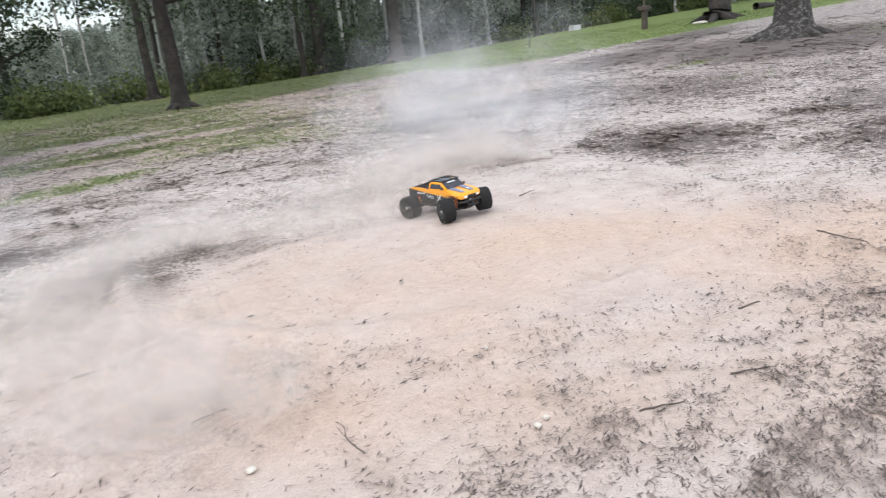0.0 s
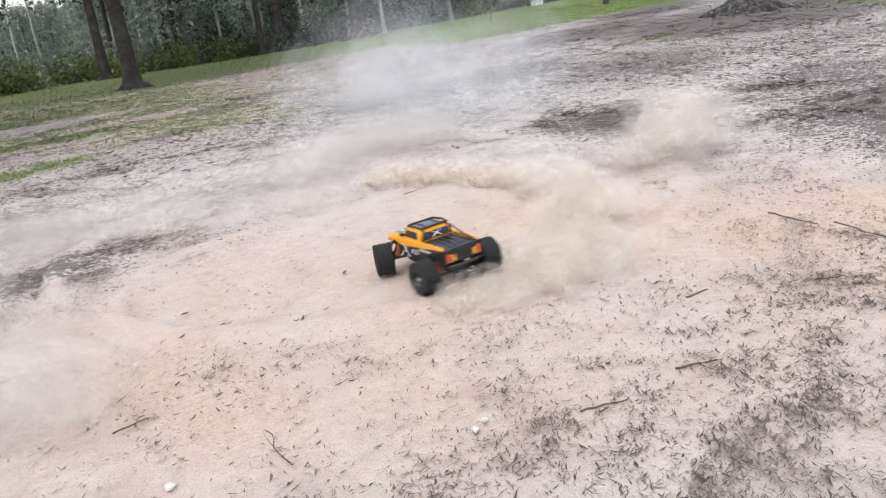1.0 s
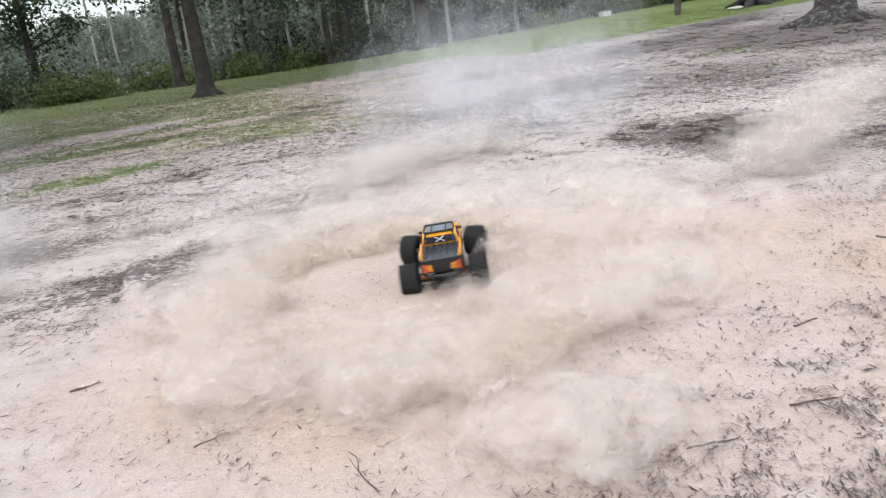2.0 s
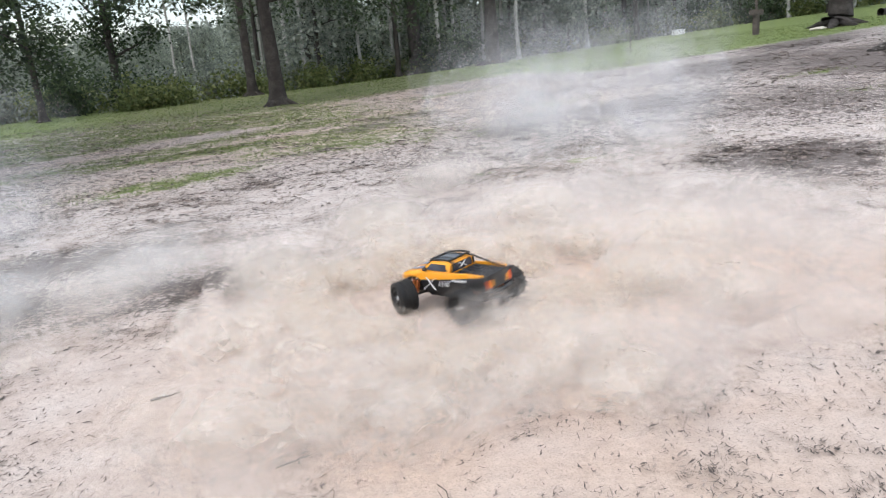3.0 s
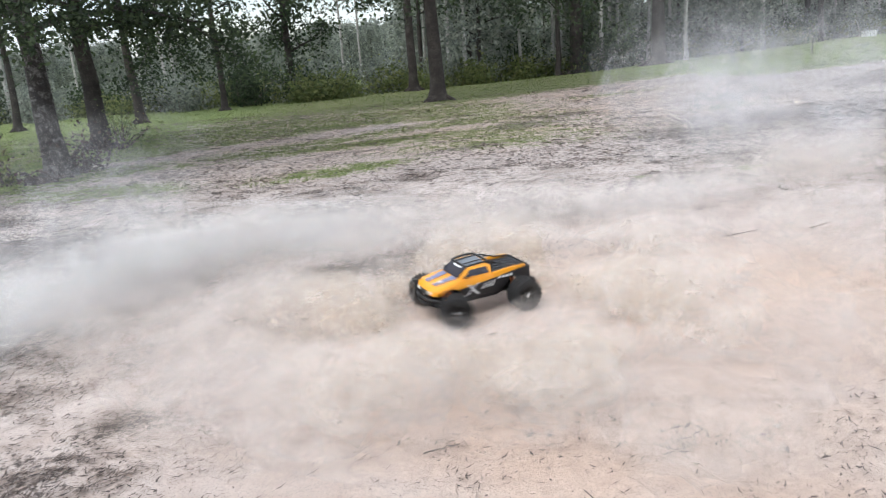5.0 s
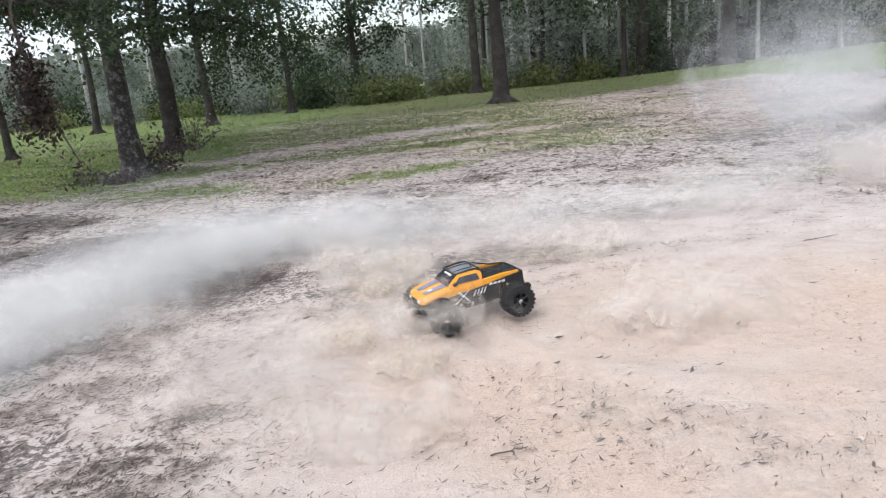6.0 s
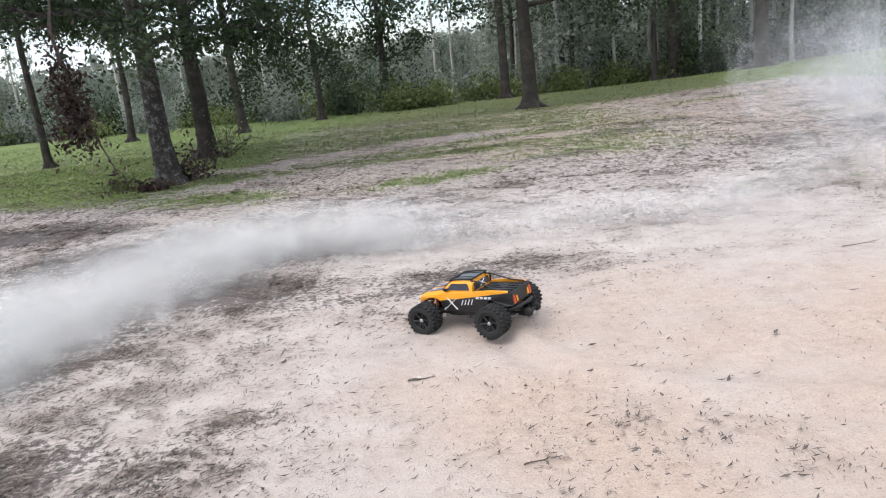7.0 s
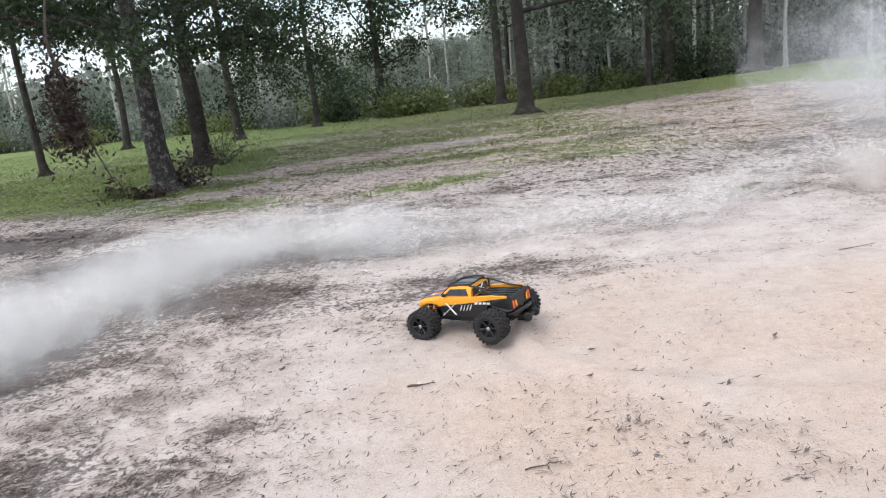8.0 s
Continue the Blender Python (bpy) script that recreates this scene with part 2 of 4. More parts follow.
def grass_cover(x, y):
    g = np.maximum(step(y - 0.5 * np.clip(x - 1, 0, 5), 20, 25) * 0.95, 0.66 * step(y + 0.2 * x, 10.6, 13.5) * (0.35 + 0.65 * step(-x, -5.5, -1.0)) * step(-x, -9, -6))
    g = np.maximum(g, 0.92 * step(-x - 0.25 * (y - 10), 1.6, 4.2) * step(y + 0.35 * (x + 6), 9.6, 12.0))
    g = np.maximum(g, step(x, 7, 12) * step(y, 19.5, 22.5) * 1.1)
    for cx, cy, rx, ry, turn, k in ((-2.7, 16.0, 2.2, 0.5, 25, .6), (-0.6, 17.6, 1.8, 0.45, 22, .5), (-3.8, 12.4, 2.4, 0.7, 18, .7), (0.3, 15.4, 1.5, 0.4, 25, .5), (-5.2, 14.4, 1.6, 0.6, 10, .45), (-1.4, 12.7, 1.7, 0.5, 22, .6)):
        g = g - k * blob(x, y, cx, cy, rx, ry, turn)
    for cx, cy, rx, ry, turn, k in (
            (-1.1, 11.2, 2.0, 0.75, 24, .74), (-0.8, 14.4, 2.8, 0.6, 24, .95), (-1.7, 18.6, 2.6, 0.8, 20, .9), (-4.2, 13.3, 1.6, 0.8, 10, .6), (1.0, 18.6, 3.0, .9, 15, .7),
            (3.82, 8.56, 0.55, 0.3, 10, .55), (2.63, 8.61, 0.36, 0.22, 10, .55), (1.49, 7.81, 0.45, 0.26, 0, .55), (0.4, 12.6, 1.4, 0.5, 25, .55),
            (6.2, 15.0, 1.6, 0.8, 20, .55), (0.6, 13.2, 2.4, 0.9, 22, .58), (2.6, 17.0, 2.4, 0.9, 20, .58), (11.0, 13.2, 1.2, 0.5, 0, .6), (9.6, 10.4, 1.0, 0.5, -20, .5), (17.0, 11.5, 2.5, 2.5, 0, .7),
            (-4.0, 19.0, 3.0, 1.2, 10, .6), (5.5, 21.0, 3.0, 1.0, 10, .6)):
        g = np.maximum(g, k * blob(x, y, cx, cy, rx, ry, turn))
    return g


def litter_cover(x, y):
    g = 0.31 * step(np.hypot(x - 1.1, y - 4.5), 1.8, 3.4) + 0.28 * step(y, 7.5, 11)
    for cx, cy, rx, ry, turn, k in (
            (-3.5, 4.8, 1.3, 1.5, -30, 1.0), (-2.3, 5.9, 1.3, 0.7, -10, 1.0), (-1.9, 7.2, 1.8, 0.8, 10, .9), (-6.0, 9.3, 2.0, 1.0, -12, 1.05), (-4.2, 7.6, 1.6, 1.2, 0, .9), (-0.5, 8.2, 1.6, 0.9, 0, .55),
            (-0.4, 5.95, 1.1, 0.42, 20, 1.0), (-1.5, 3.65, 0.34, 0.17, 25, .6), (-2.3, 3.3, 0.5, 0.45, 0, 1.0), (-0.2, 7.3, 0.9, 0.35, 10, .65), (0.4, 3.25, 0.3, 0.35, 30, .75), (7.4, 5.2, 2.2, 1.4, 20, .95),
            (1.0, 7.5, 1.5, 0.6, 10, .55), (5.6, 7.0, 1.5, 1.5, 40, .95), (2.6, 8.5, 1.6, 0.5, 12, .58), (8.6, 10.6, 4.2, 3.6, 35, .8), (14.0, 13.5, 5.0, 4.5, 30, 1.15), (5.0, 9.3, 2.0, 1.4, 20, .5), (8.5, 6.8, 2.8, 1.8, 30, .8), (11.5, 9.0, 4.5, 3.5, 20, .72), (7.2, 12.8, 3.6, 2.4, 20, .85), (12.0, 17.0, 5.0, 3.0, 20, .95), (4.0, 12.0, 2.0, 1.2, 25, .8), (2.2, 15.2, 1.6, 0.8, 25, 1.0), (1.0, 12.6, 2.0, 0.35, 24, .95), (-2.4, 13.9, 1.8, 0.3, 22, .85),
            (6.2, 4.2, 1.2, 1.4, 20, .7), (2.4, 1.9, 1.6, 1.0, -30, .3), (-0.6, 5.7, 1.3, 0.45, 15, .85), (1.3, 6.1, 0.7, 0.25, 10, .6), (-3.2, 12.2, 2.6, 1.0, 18, .6), (1.5, 14.0, 2.5, 1.2, 25, .6), (0.3, 3.3, 0.7, 0.35, -20, .5), (3.2, 16.6, 2.2, 1.2, 20, .8),
            (7.0, 17.0, 3.2, 1.6, 20, .75), (16.5, 20.0, 5.0, 2.5, 35, .95), (-7.0, 11.6, 1.8, 0.9, 0, .9), (-4.6, 10.6, 2.6, 0.9, 10, .75), (0.9, 6.0, 0.5, 0.25, 0, .6),
            (0.6, 5.7, 0.7, 0.3, 20, .55), (-1.0, 5.4, 0.9, 0.4, -30, .6), (2.2, 2.0, 0.5, 0.5, 0, .34), (-1.9, 3.3, 0.6, 0.5, -30, .7)):
        g = np.maximum(g, k * blob(x, y, cx, cy, rx, ry, turn))
    return g * (1 - 0.75 * blob(x, y, 1.1, 4.4, 1.9, 1.5)) * (1 - 0.5 * blob(x, y, 2.6, 3.6, 1.6, 0.5, -15))


def build_ground():
    front = np.linspace(-68, 68, 520)
    angles = np.radians(90 - np.concatenate([front, np.linspace(68, 292, 50)[1:-1]]))
    radii = np.concatenate([[0.02], 0.4 * 1.0235 ** np.arange(320)])
    radii = radii[radii < 700]
    rr, aa = np.meshgrid(radii, angles, indexing="ij")
    x, y = rr * np.cos(aa), rr * np.sin(aa)
    z = ground_height(x, y)
    near = step(-rr, -14, -9)
    lump = np.array([noise.noise((px * 1.3, py * 1.3, 0)) * 0.022 + noise.noise((px * 5, py * 5, 3)) * 0.008 if r < 40 else 0 for px, py, r in zip(x.ravel(), y.ravel(), rr.ravel())]).reshape(x.shape)
    ruts = sum(d * np.exp(-((np.hypot((x - cx), (y - cy) * 1.15) - rad) / 0.09) ** 2) for cx, cy, rad, d in ((1.2, 4.7, 1.25, 0.021), (1.5, 4.9, 1.7, -0.024), (2.0, 5.6, 2.45, 0.027), (2.2, 5.8, 2.8, -0.021), (0.9, 4.7, 0.8, -0.015)))
    z = z + ruts + lump * (0.6 + 0.4 * near) * (1 - 0.65 * blob(x, y, 1.0, 4.5, 2.2, 1.8))
    n, m = x.shape
    i, j = np.meshgrid(np.arange(n - 1), np.arange(m), indexing="ij")
    k = (j + 1) % m
    faces = np.stack([i * m + j, i * m + k, (i + 1) * m + k, (i + 1) * m + j], -1).reshape(-1, 4)
    me = array_mesh("ground", np.stack([x, y, z], -1).reshape(-1, 3), faces, SOIL, True)
    warm = np.clip(1.1 * blob(x, y, 3.4, 3.0, 2.4, 1.4, -20) + 1.1 * blob(x, y, 1.2, 3.9, 2.7, 1.9) + 0.4 * blob(x, y, -1.5, 11.5, 4, 1.5, 25) + 0.8 * step(y, 11, 15) * step(x, -7, -3.5) * step(-x, -10, -7), 0, 1)
    for key, value in (("grass", grass_cover(x, y)), ("litter", litter_cover(x, y) * (0.86 + 0.14 * step(rr, 4, 7))), ("warm", warm)):
        at = me.attributes.new(key, 'FLOAT', 'POINT')
        at.data.foreach_set("value", value.ravel().astype(np.float32))
    tagged(new("ground", me), "pale sandy ground with leaf litter and patchy grass", "ground", kind="structure")


build_ground()


# ---- trees ----
def limb_path(rng, start, way, length, droop=0.0, wander=0.12, n=7):
    p, out, w = np.array(start, float), [], np.array(way, float)
    w /= np.linalg.norm(w)
    for i in range(n):
        out.append(p.copy())
        w = w + rng.normal(size=3) * wander + np.array([0, 0, -droop])
        w /= np.linalg.norm(w)
        p = p + w * length / (n - 1)
    return np.array(out)


def tree_meshes(seed, height, radius, bare, spread, leaves, leaf, bark, foliage, limbs=14, lean=(0, 0), up=0.35, droop=0.03, clump=0.5, flare=1.7):
    """Trunk with limbs in one mesh, leaves in another. bare: height of the lowest limb; spread: reach of the longest limbs."""
    rng = np.random.default_rng(seed)
    n = 16
    hs = np.concatenate([[-0.15, 0.0, 0.12, 0.35], np.linspace(0.8, height, n - 4)])
    bend = np.cumsum(rng.normal(size=(n, 2)) * 0.012 * height / n * 3, 0)
    path = np.column_stack([bend[:, 0] * (hs > 0.3) + lean[0] * np.clip(hs, 0, None), bend[:, 1] * (hs > 0.3) + lean[1] * np.clip(hs, 0, None), hs])
    taper = radius * (1 - 0.8 * np.clip(hs, 0, None) / height)
    taper[:4] *= [flare * 1.15, flare, 1 + (flare - 1) * 0.5, 1 + (flare - 1) * 0.15]
    pieces, tips = [tube(path, np.maximum(taper, 0.012), 10)], []
    for a in np.linspace(0, 2 * np.pi, 5, endpoint=False) + rng.uniform(0, 1, 5):
        q = np.array([[0, 0, 0.22], [math.cos(a) * radius * 1.5, math.sin(a) * radius * 1.5, 0.06], [math.cos(a) * radius * 2.8, math.sin(a) * radius * 2.8, -0.08]])
        pieces.append(tube(q, [radius * 0.55, radius * 0.4, radius * 0.2], 6))
    for i in range(limbs):
        z = bare + (height * 0.97 - bare) * (i + rng.uniform(0, 0.8)) / limbs
        at = np.array([np.interp(z, hs, path[:, 0]), np.interp(z, hs, path[:, 1]), z])
        a = i * 2.4 + rng.uniform(-0.5, 0.5)
        reach = spread * (1 - 0.65 * ((z - bare) / (height - bare + 0.01)) ** 1.5) * rng.uniform(0.65, 1.1)
        r0 = radius * (1 - 0.8 * z / height) * 0.45
        main = limb_path(rng, at, (math.cos(a), math.sin(a), up + 0.5 * z / height), reach, droop)
        pieces.append(tube(main, np.linspace(r0, r0 * 0.18, len(main)), 5))
        for k in range(5):
            s = main[rng.integers(2, len(main))]
            w = rng.normal(size=3) * 0.7 + (main[-1] - main[0]) / (reach + 0.01)
            sub = limb_path(rng, s, w, reach * rng.uniform(0.25, 0.5), droop, 0.2, 5)
            pieces.append(tube(sub, np.linspace(r0 * 0.35, r0 * 0.08, 5), 4))
            tips += [sub[-1], sub[3], sub[2]]
        tips += [main[-1], main[-2]]
    v, f = joined(pieces)
    tips = np.array(tips)
    pick = tips[rng.integers(0, len(tips), leaves)]
    centres = pick + rng.normal(size=(leaves, 3)) * clump * np.array([1, 1, 0.6]) * rng.uniform(0.5, 1.2, (leaves, 1))
    lv, lf = leaf_quads(rng, centres, leaf)
    return array_mesh("trunk", v, f, bark, True), array_mesh("crown", lv, lf, foliage)


def tree_thing(name, meshes, x, y, turn, label, category="tree", group="", sink=0.0):
    root = new(name)
    root.matrix_world = pose(x, y, float(ground_height(x, y)) - sink, 0, 0, turn)
    part("trunk", meshes[0], root)
    part("crown", meshes[1], root)
    return tagged(root, label, category, group)


def build_lawn_trees():
    oak = "oak_tree"
    tree_thing(oak, tree_meshes(1, 11, 0.25, 3.0, 4.8, 16000, 0.075, BARK, LEAF_OAK, 18, (-0.01, 0), 0.05, 0.07, 0.5), 0.97, 25.04, 20, "mature oak with brown bark standing alone on the lawn")
    tree_thing(oak, tree_meshes(2, 13, 0.36, 4.5, 4.5, 7000, 0.1, BARK, LEAF_OAK, 15, (0, 0), 0.3, 0.03, 0.6), 8.12, 36.4, 50, "thick oak trunk at the edge of the woods")
    tree_thing(oak, tree_meshes(3, 13, 0.33, 4.5, 4.5, 7000, 0.1, BARK, LEAF_OAK, 15, (0, 0), 0.3, 0.03, 0.6), 11.25, 34.0, 130, "tall oak at the edge of the mown lawn")
    tree_thing(oak, tree_meshes(4, 7.4, 0.2, 2.25, 4.2, 80000, 0.046, BARK_LICHEN, LEAF_OAK, 20, (-0.02, 0), 0.1, 0.06, 0.32), -6.02, 13.35, 0, "oak with pale lichen patches on its dark bark")
    tree_thing(oak, tree_meshes(5, 8.4, 0.21, 2.6, 3.8, 44000, 0.048, BARK, LEAF_OAK, 18, (-0.025, 0), 0.25, 0.03, 0.3), -7.08, 17.9, 80, "leafy oak with dark bark on the green lawn")
    tree_thing("pine_tree", tree_meshes(6, 12, 0.12, 4.6, 1.8, 2600, 0.085, BARK, LEAF_WOOD_HAZED, 12, (0.0, 0), 0.35, 0.02, 0.4), -7.11, 30.1, 10, "slender bare-stemmed pine beside the shrubs")
    tree_thing("pine_tree", tree_meshes(7, 14, 0.2, 6.0, 2.2, 3500, 0.1, BARK, LEAF_WOOD_HAZED, 12, (-0.02, 0), 0.3, 0.02, 0.5), 0.32, 33.2, 60, "dark straight pine at the edge of the woods")
    tree_thing(oak, tree_meshes(8, 7.6, 0.2, 1.8, 2.6, 7500, 0.085, BARK, LEAF_OAK, 15, (0, 0), 0.6, 0.0, 0.45), -4.81, 33.3, 0, "round-crowned small oak with bushy foot")
    tree_thing(oak, tree_meshes(9, 10, 0.16, 3.0, 2.6, 4500, 0.085, BARK, LEAF_OAK, 13, (0, 0), 0.3, 0.02, 0.5), -9.06, 26.4, 40, "young oak with thin trunk beside the shrubs")
    tree_thing(oak, tree_meshes(10, 9, 0.1, 3.2, 2.6, 3600, 0.085, BARK, LEAF_WOOD_HAZED, 13, (-0.05, 0), 0.4, 0.02, 0.5), -11.9, 19.2, 90, "leaning lawn tree with a sparse crown")
    tree_thing(oak, tree_meshes(11, 9, 0.13, 3.4, 2.8, 3600, 0.09, BARK, LEAF_WOOD_HAZED, 13, (0, 0), 0.3, 0.02, 0.5), -13.8, 27.6, 70, "grey-barked tree at the back of the lawn")
    tree_thing(oak, tree_meshes(12, 12, 0.42, 4.5, 4.5, 5000, 0.1, BARK_LICHEN, LEAF_OAK, 14, (0, 0), 0.3, 0.03, 0.6, 2.0), 15.04, 14.5, 0, "massive old oak trunk with spreading root flare")
    tree_thing(oak, tree_meshes(13, 12, 0.42, 4.5, 4.5, 5000, 0.1, BARK, LEAF_OAK, 14, (0, 0), 0.3, 0.03, 0.6), 21.03, 23.9, 30, "large oak trunk amid fallen leaves")


def build_woods():
    rng = np.random.default_rng(40)
    # the foliage of these kinds carries the haze in its pale colour
    kinds = [tree_meshes(60, 15, 0.16, 6, 2.4, 3600, 0.12, BARK, LEAF_WOOD_HAZED, 14, clump=0.6),
             tree_meshes(61, 13, 0.13, 3.5, 2.2, 4200, 0.12, BARK, LEAF_WOOD_HAZED, 14, clump=0.7),
             tree_meshes(62, 14, 0.1, 5, 1.6, 900, 0.14, BARK_PALE, LEAF_WOOD_HAZED, 10, clump=0.5),
             tree_meshes(63, 11, 0.11, 1.5, 2.4, 5200, 0.12, BARK, LEAF_WOOD_HAZED, 15, clump=0.7),
             tree_meshes(64, 12, 0.085, 4, 1.2, 350, 0.13, BARK_PALE, LEAF_WOOD_HAZED, 9, clump=0.4),
             tree_meshes(65, 7, 0.09, 0.5, 2.0, 4200, 0.12, BARK, LEAF_WOOD_HAZED, 13, clump=0.6)]
    texts = ["tall dark pine in dense woods", "leafy forest tree with dark trunk", "thin pale trunk with sparse leaves", "dense green forest tree",
             "bare pale dead trunk in the woods", "low leafy understory tree"]
    firsts = {}

    def place(k, x, y):
        m = pose(x, y, float(ground_height(x, y)) - 0.1, 0, 0, rng.uniform(0, 360))
        if k not in firsts:
            firsts[k] = tree_thing("forest_tree", kinds[k], x, y, 0, texts[k], "tree", "trees of the wood", 0.1)
        else:
            copy_thing(firsts[k], m)

    spots = []
    tries = 0
    while len(spots) < 165 and tries < 6000:
        tries += 1
        x, y = rng.uniform(-6, 62), 35.5 + 42 * rng.uniform(0, 1) ** 1.6
        if x < -0.01 * y + 1.0:
            continue
        if x > 22:
            y = y - 0.3 * (x - 22)
        if y < 30 + 0.1 * x or any(abs(x - a) + abs(y - b) < 1.7 for a, b in spots):
            continue
        spots.append((x, y))
        deep = y > 46
        k = int(rng.choice([0, 1, 2, 3, 4, 5], p=[.22, .2, .2, .2, .1, .08] if deep else [.1, .08, .34, .06, .34, .08]))
        place(k, x, y)
    for i in range(12):
        place(5, rng.uniform(-60, -10), rng.uniform(80, 110))
    for i in range(46):
        y = rng.uniform(80, 130)
        place(5 if i % 6 else 4, rng.uniform(-0.95 * y, -0.02 * y), y)
    for x, y, k in ((-16.5, 33, 4), (-18, 36, 2), (-11, 36, 4), (-26, 38, 4), (-27, 33, 4), (-13, 44, 4), (-3.5, 44, 4), (-30, 46, 4), (-21, 50, 4), (-2.6, 46, 4)):
        place(k, x, y)


def build_far_woods():
    """The distant treeline, many crowns over dark stems."""
    rng = np.random.default_rng(77)
    pieces, cs = [], []
    for i in range(480):
        a = radians(rng.uniform(38, 160))
        d = rng.uniform(140, 200)
        x, y, hh = d * math.cos(a), d * math.sin(a), rng.uniform(6.5, 11)
        z = float(ground_height(x, y))
        pieces.append(tube(np.array([[x, y, z - 0.5], [x, y, z + hh * 0.5], [x, y, z + hh]]), [0.2, 0.15, 0.04], 5))
        n = 150
        u = rng.normal(size=(n, 3))
        u /= np.linalg.norm(u, axis=1)[:, None]
        u *= rng.uniform(0.4, 1.05, (n, 1))
        cs.append(np.array([x, y, z + hh * 0.56]) + u * [2.6, 2.6, hh * 0.48])
    root = tagged(new("far_woods"), "distant dense line of green trees", "woods", kind="stuff")
    v, f = joined(pieces)
    part("branching", array_mesh("branching", v, f, BARK_PALE), root)
    # canopy in the same pale leaves, aerial haze painted into the colour
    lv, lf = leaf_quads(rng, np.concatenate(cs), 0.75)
    part("canopy", array_mesh("canopy", lv, lf, LEAF_WOOD_HAZED), root)


def shrub_mesh(seed, n, size, leaf, mat):
    rng = np.random.default_rng(seed)
    stems, cs = [], []
    for i in range(14):
        w = np.array([*rng.normal(size=2) * 0.5, 1.0])
        p = limb_path(rng, (*(rng.normal(size=2) * size[0] * 0.15), -0.05), w, size[2] * rng.uniform(0.7, 1.1) * 1.1, 0.02, 0.18, 6)
        stems.append(tube(p, np.linspace(0.018, 0.004, 6), 4))
        cs += list(p[1:])
    cs = np.array(cs)
    c = cs[rng.integers(0, len(cs), n)] + rng.normal(size=(n, 3)) * np.array(size) * 0.24
    c[:, 2] = np.abs(c[:, 2])
    v, f = joined(stems)
    return array_mesh("branching", v, f, TWIG, True), array_mesh("leaves", *leaf_quads(rng, c, leaf), mat)


def build_shrubs():
    rng = np.random.default_rng(5)
    kinds = [shrub_mesh(1, 1600, (1.3, 1.1, 1.1), 0.075, LEAF_SHRUB), shrub_mesh(2, 1500, (1.0, 1.0, 1.5), 0.075, LEAF_WOOD_HAZED),
             shrub_mesh(3, 1500, (1.6, 1.1, 0.9), 0.07, LEAF_SHRUB), shrub_mesh(4, 1600, (1.2, 1.2, 1.6), 0.08, LEAF_OAK), shrub_mesh(6, 1500, (1.0, 1.0, 2.0), 0.08, LEAF_PALE)]
    texts = ["yellow-green weedy shrub at the lawn edge", "green bush at the edge of the woods", "low spreading yellow-green thicket", "dark green bush at the edge of the woods", "pale silvery-green bush between two oaks"]
    firsts = {}

    def place(k, x, y):
        m = pose(x, y, float(ground_height(x, y)) - (0.0 if k == 4 else 0.3), 0, 0, rng.uniform(0, 360))
        if k in firsts:
            copy_thing(firsts[k], m)
            return
        root = new("shrub")
        root.matrix_world = m
        part("branching", kinds[k][0], root)
        part("foliage", kinds[k][1], root)
        firsts[k] = tagged(root, texts[k], "shrub", "shrubs at the lawn edge")

    for i in range(85):
        x = rng.uniform(-26, 5.5)
        place(int(rng.choice(4, p=[.35, .2, .3, .15])), x, rng.uniform(30.8, 38) + 0.12 * min(x, 0) * -1 + (2.0 if x > -1 else 0))
    for i in range(110):
        x = rng.uniform(4, 46)
        place(int(rng.choice(4, p=[.15, .3, .15, .4])), x, rng.uniform(36.5, 42) - 0.3 * max(0, x - 22))
    for i in range(60):
        x = rng.uniform(-40, -4)
        place(int(rng.choice(4, p=[.35, .2, .3, .15])), x, rng.uniform(38, 60))
    # bushes between the two big trunks
    for k, x, y in ((3, 9.3, 35.8), (4, 9.9, 36.6), (3, 8.9, 36.2)):
        place(k, x, y)


build_lawn_trees()
build_woods()
build_far_woods()
build_shrubs()


# ---- toy truck ----
def plain(name, colour, rough=0.5, metal=0.0, wear=0.15, fine=60.0):
    m, t, b = material(name, rough, metal)
    v = object_vector(t)
    n = calc(t, 'ADD', calc(t, 'MULTIPLY', noise_tex(t, 9, 3, vector=v), 0.5), calc(t, 'MULTIPLY', noise_tex(t, fine, 4, vector=v), 0.5))
    dusty = tuple(c * (1 - wear) + d * wear for c, d in zip(colour, (0.4, 0.33, 0.27)))
    t.links.new(ramp(t, n, [(0.42, colour), (0.7, dusty)]), b.inputs["Base Color"])
    r = ramp(t, n, [(0.3, (rough * 0.8,) * 3), (0.7, (min(1, rough * 1.3),) * 3)])
    t.links.new(r, b.inputs["Roughness"])
    return m


ORANGE = plain("orange_paint", (0.9, 0.36, 0.015), 0.3, 0, 0.1)
BLACK = plain("black_plastic", (0.01, 0.01, 0.011), 0.45, 0, 0.035)
GRAPHITE = plain("graphite_paint", (0.03, 0.031, 0.037), 0.25, 0, 0.05)
WHITE = plain("white_print", (0.72, 0.72, 0.72), 0.4, 0, 0.08)
BLUEGREY = plain("blue_grey_print", (0.16, 0.18, 0.3), 0.35, 0, 0.1)
PANE = plain("smoked_window", (0.03, 0.03, 0.042), 0.12, 0, 0.05)
# roof pane: grey-blue base stands for the sky mirrored in it
ROOF_SKY_PANE = plain("roof_sky_glass", (0.2, 0.225, 0.26), 0.1, 0, 0.15)
RUBBER = plain("tyre_rubber", (0.012, 0.012, 0.0125), 0.9, 0, 0.04, 40)
RIM = plain("black_rim", (0.01, 0.01, 0.011), 0.35, 0, 0.04)
STEEL = plain("steel_nut", (0.55, 0.55, 0.56), 0.35, 1.0, 0.05)
